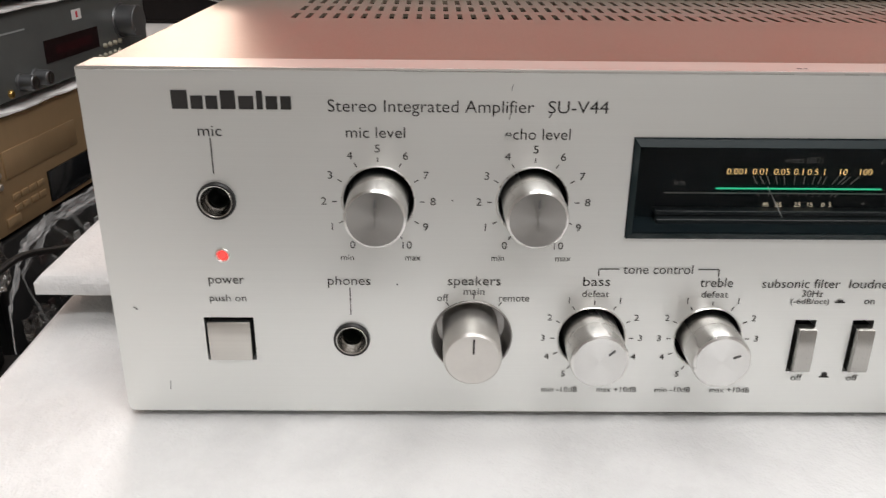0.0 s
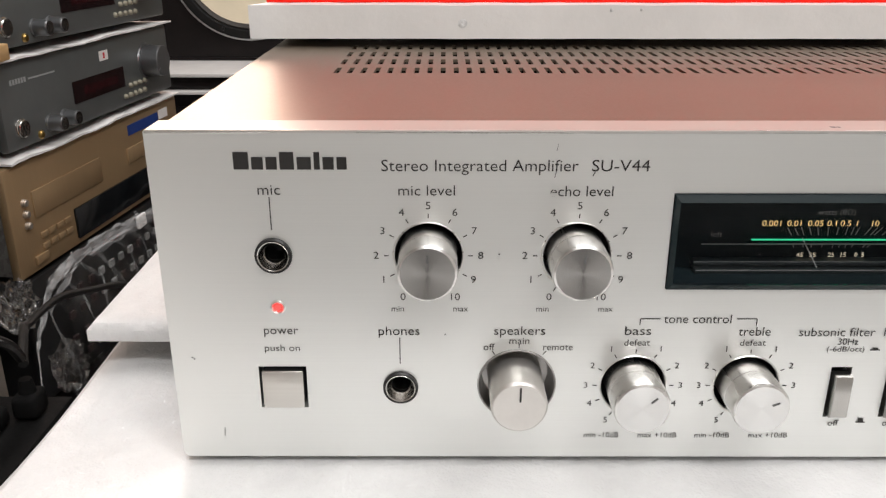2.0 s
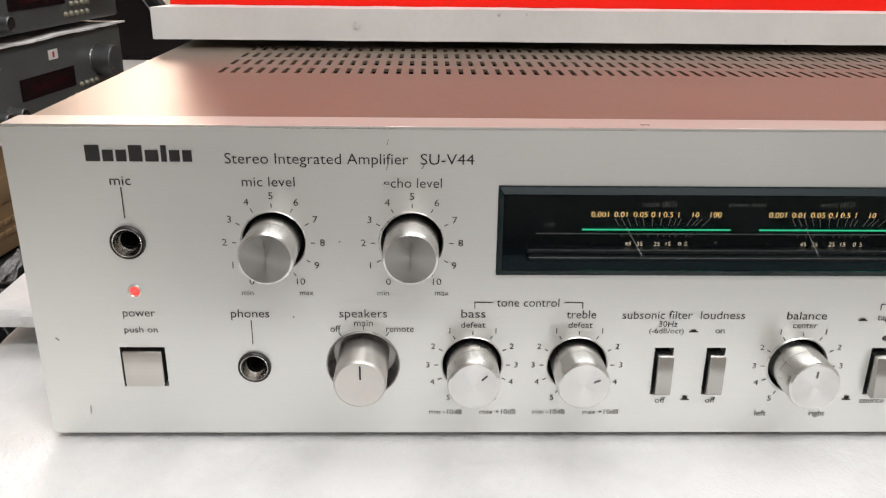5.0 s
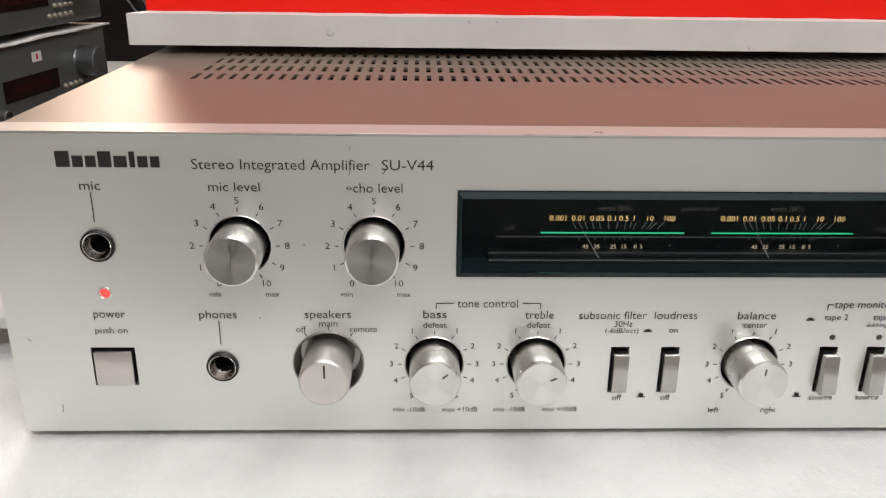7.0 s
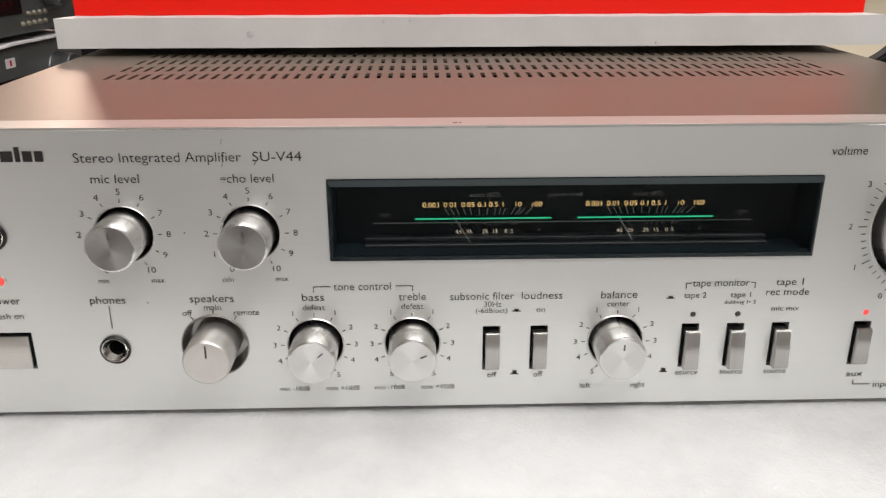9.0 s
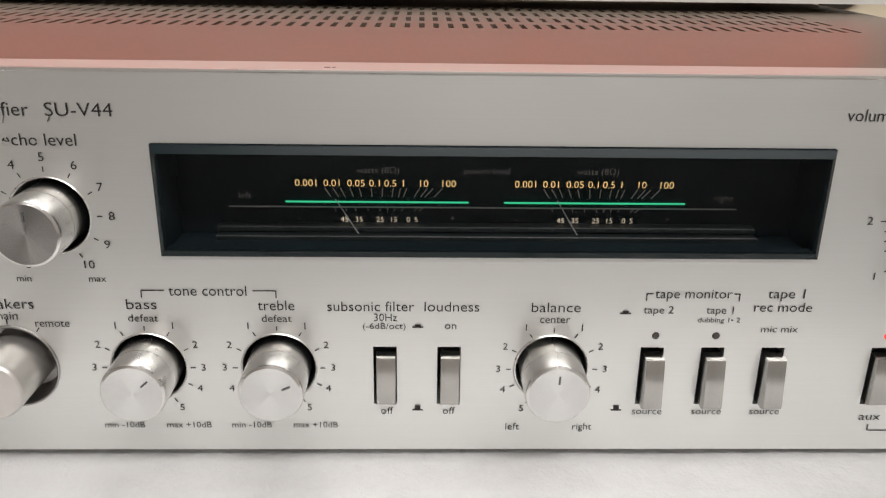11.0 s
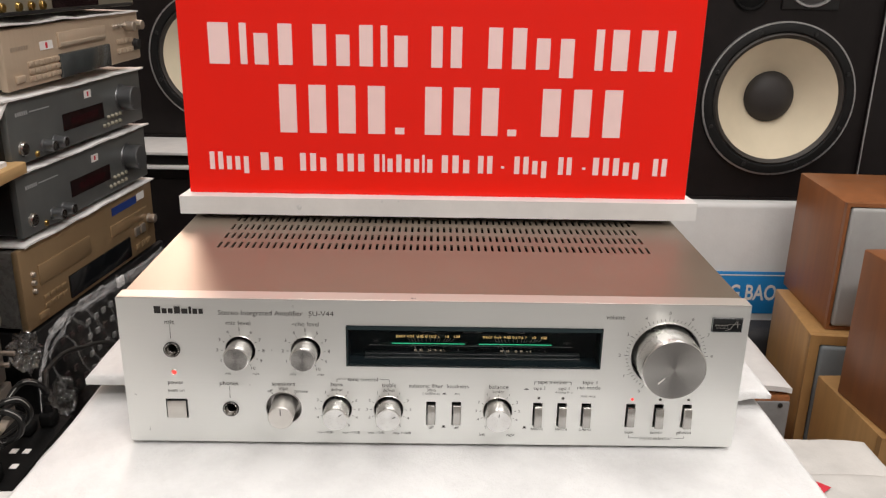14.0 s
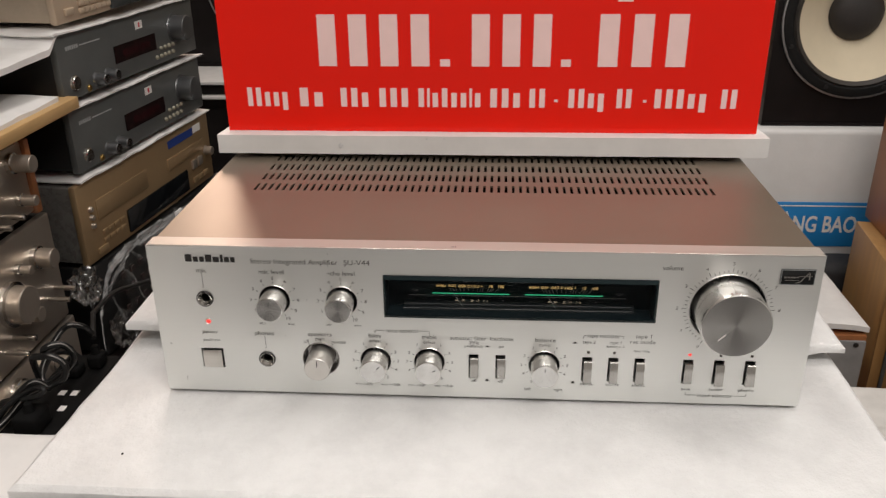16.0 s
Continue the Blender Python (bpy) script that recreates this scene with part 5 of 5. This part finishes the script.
# indicator lamps
for x, z, r, lit in ((0.0349, 0.0567, 0.0016, True), (0.289, 0.0397, 0.001, False), (0.306, 0.0397, 0.001, False), (0.355, 0.0397, 0.0011, True), (0.375, 0.0397, 0.001, False), (0.395, 0.0397, 0.001, False)):
    if r > 0.0015:
        part("lamp_ring", lathe([(0.0024, 0.0002), (0.0023, -0.0004), (0.0019, -0.0006), (0.0015, -0.0001), (0.0014, 0.001)], x, z, 32), M_EDGE, amp)
    r = 0.0013 if r > 0.0015 else r
    part("indicator_lamp", lathe([(r, 0.004), (r, 0.0002), (r * 0.7, -0.0003), (0, -0.0005)], x, z, 24), M_LED if lit else M_LED_OFF, amp, "glowing red lamp" if lit else "")

# badge: black plate with a thin silver edge and a plain silver mark
bg = part("badge", box(0.4040, 0.4252, -0.0009, 0.0001, 0.0925, 0.1033, 0.0003), M_GLOSS, amp, "small black badge with a silver emblem")
bm = bmesh.new()
for x0, x1, z0, z1 in ((0.4043, 0.4249, 0.0927, 0.0930), (0.4043, 0.4249, 0.1028, 0.1031), (0.4042, 0.4045, 0.0927, 0.1031), (0.4247, 0.4250, 0.0927, 0.1031)):
    flat(bm, x0, x1, z0, z1, -0.0010)
part("badge_rim", bm, M_LINE, bg, smooth=False)
bm = bmesh.new()
for x, w in ((0.4062, 0.0016), (0.4082, 0.0014), (0.4100, 0.0019), (0.4122, 0.0012), (0.4138, 0.0013)):
    flat(bm, x, x + w, 0.0973, 0.0984, -0.0010)
flat(bm, 0.4070, 0.4155, 0.0957, 0.0961, -0.0010)
stroke(bm, 0.4163, 0.0948, 0.4212, 0.1014, 0.0007, -0.00105)
stroke(bm, 0.4212, 0.1014, 0.4218, 0.0962, 0.0009, -0.00105)
stroke(bm, 0.4150, 0.0986, 0.4232, 0.0988, 0.0005, -0.0011)
stroke(bm, 0.4136, 0.0940, 0.4166, 0.0950, 0.0006, -0.0011)
part("badge_mark", bm, M_CHROME, bg, smooth=False)

# meter window: bevelled dark glass border, black well, printed and lit scales
frame_ob = part("meter_window", plate_with_holes(0.1542, 0.3303, 0.0632, 0.0935, [(0.1558, 0.3287, 0.0654, 0.0912)], [], -0.0008, 0.0020), M_WELL, amp, "wide black power meter window", smooth=False)
bm = bmesh.new()
ring0 = [(0.1543, 0.0633), (0.3302, 0.0633), (0.3302, 0.0934), (0.1543, 0.0934)]
ring1 = [(0.1556, 0.0653), (0.3289, 0.0653), (0.3289, 0.0914), (0.1556, 0.0914)]
va = [bm.verts.new((x, -0.0009, z)) for x, z in ring0]
vb = [bm.verts.new((x, -0.0021, z)) for x, z in ring1]
for k in range(4):
    bm.faces.new((va[k], va[(k + 1) % 4], vb[(k + 1) % 4], vb[k]))
part("bevel", bm, M_GLASS_EDGE, frame_ob, smooth=False)
pane = part("pane", box(0.1557, 0.3288, -0.0021, -0.0020, 0.0654, 0.0913), film("clear_pane", 0.0, 0.02, False, 0.35), frame_ob, "clear glass pane", smooth=False)
pane.visible_shadow = False
bm = bmesh.new()
add_box(bm, 0.1550, 0.3295, 0.0168, 0.0176, 0.0560, 0.0905)
add_box(bm, 0.1545, 0.1553, 0.0021, 0.0168, 0.0560, 0.0905)
add_box(bm, 0.3292, 0.3300, 0.0021, 0.0168, 0.0560, 0.0905)
add_box(bm, 0.1545, 0.3300, 0.0021, 0.0168, 0.0921, 0.0929)
add_box(bm, 0.1550, 0.3295, 0.0021, 0.0166, 0.0631, 0.0636)
part("meter_well", bm, M_WELL, frame_ob, smooth=False)
bm = bmesh.new()
for y, z in ((0.0150, 0.0664), (0.0125, 0.0645), (0.0100, 0.0630)):
    add_box(bm, 0.1660, 0.3180, y - 0.002, y + 0.002, z - 0.0010, z + 0.0005, 0.0002, 1)
part("meter_ledge", bm, worn("ledge_black", (0.012, 0.016, 0.017), 0.32, 0.0), frame_ob)
YS = 0.0166


def meter_text(body, size, x, z, material):
    part("scale_figure", text_bm(bmesh.new(), body, size * MM, x * MM, z * MM, YS, squash=1.06, weight=-0.016), material, frame_ob, smooth=False)


for dx in (0, 61.6):
    for body, x in (("0.001", 191.0), ("0.01", 198.2), ("0.05", 204.8), ("0.1", 210.2), ("0.5", 214.4), ("1", 218.0), ("10", 223.6), ("100", 230.6)):
        meter_text(body, 2.85, x + dx, 78.5, M_AMBER)
    for body, x in (("45", 201.3), ("35", 205.4), ("25", 211.4), ("15", 215.2), ("0", 219.4), ("5", 221.6)):
        meter_text(body, 2.2, x + dx, 67.8, M_PALE)
    for body, x in (("-", 188.4), ("+", 232.0)):
        meter_text(body, 2.8, x + dx, 68.2, M_LINE)
    meter_text("dB", 1.9, 209.6 + dx, 65.4, M_LINE)
    meter_text("watts (8\u03a9)", 2.6, 211.0 + dx, 82.3, M_DIM)
    bm = bmesh.new()
    add_box(bm, (184.9 + dx) * MM, (236.4 + dx) * MM, YS - 0.0006, YS, 73.00 * MM, 73.36 * MM)
    part("green_line", bm, M_GREEN, frame_ob, "glowing green line", smooth=False)
    bm = bmesh.new()
    for x0, x1 in ((196.0, 197.6), (198.2, 199.8), (200.4, 201.6), (203.0, 204.0), (205.6, 206.3), (209.0, 209.2), (212.2, 212.0), (215.2, 214.8), (217.2, 216.6), (219.0, 218.0), (222.6, 221.0), (224.8, 222.8), (226.4, 224.0), (229.0, 226.6)):
        stroke(bm, (x0 + dx) * MM, 77.2 * MM, (x1 + dx) * MM, 74.6 * MM, 0.00028, YS)
    for x0, x1 in ((199.0, 198.4), (202.0, 201.6), (204.6, 204.4), (208.0, 207.9), (211.4, 211.4), (213.4, 213.6), (215.4, 215.7), (217.4, 218.0), (221.0, 222.0), (222.4, 223.6)):
        stroke(bm, (x0 + dx) * MM, 70.4 * MM, (x1 + dx) * MM, 71.5 * MM, 0.00024, YS)
    part("scale_ticks", bm, M_DIM, frame_ob, smooth=False)
    bm = stroke(bmesh.new(), (199.3 + dx) * MM, 75.2 * MM, (206.4 + dx) * MM, 63.6 * MM, 0.0003, 0.0125)
    part("needle", bm, M_LINE, frame_ob, smooth=False)
bm = bmesh.new()
add_box(bm, 0.1690, 0.3130, YS - 0.0004, YS, 0.07150, 0.07178)
part("rule", bm, M_LINE, frame_ob, smooth=False)
meter_text("left", 2.8, 173.6, 74.8, M_DIM)
meter_text("right", 2.8, 309.0, 74.8, M_DIM)
meter_text("power level", 2.6, 241.4, 82.3, M_DIM)

# wear on the panel: nicks, scuffs and specks
for x, z in ((0.0066, 0.0393), (0.0072, 0.0388), (0.1030, 0.0745), (0.0867, 0.0475)):
    part("speck", flat(bmesh.new(), x - 0.00025, x + 0.0002, z - 0.0002, z + 0.0002), M_INK_FADED, amp, smooth=False)
for x0, z0, x1, z1, w in ((0.0142, 0.0102, 0.0145, 0.0134, 0.0003), (0.1185, 0.0985, 0.1190, 0.1005, 0.0003), (0.1296, 0.0990, 0.1303, 0.1003, 0.0004), (0.1188, 0.1065, 0.1192, 0.1085, 0.0002)):
    part("scratch", stroke(bmesh.new(), x0, z0, x1, z1, w * 0.7), M_INK_FADED, amp, smooth=False)

# worn print on one word, and nicks along the lower edge
for x0, z0, x1, z1, w in ((0.1176, 0.0936, 0.1196, 0.0930, 0.0009), (0.1240, 0.0958, 0.1256, 0.0951, 0.0007), (0.1183, 0.0946, 0.1190, 0.0955, 0.0003), (0.1262, 0.0936, 0.1268, 0.0952, 0.0004)):
    part("print_wear", stroke(bmesh.new(), x0, z0, x1, z1, w, -0.0003), M_FACE, amp, smooth=False)
for x, w in ((0.0575, 0.0014), (0.0505, 0.0006), (0.0250, 0.0010)):
    part("nick", flat(bmesh.new(), x, x + w, LOW, LOW + 0.0004), M_KNOB_MATT, amp, smooth=False)
for x, w in ((0.1985, 0.0016), (0.2005, 0.0009)):
    part("rim_mark", box(x, x + w, 0.004, 0.0052, TOP + 0.0003, TOP + 0.00045), M_INK_FADED, amp, smooth=False)

crumb = tagged(part("crumb", lathe([(0, 0.0), (0.0008, 0.0003), (0.0006, 0.0009), (0, 0.0011)], -0.004, 0.0, 10, -0.0705, "Z"), M_INK), "tiny dark crumb lying on the foam", "crumb")
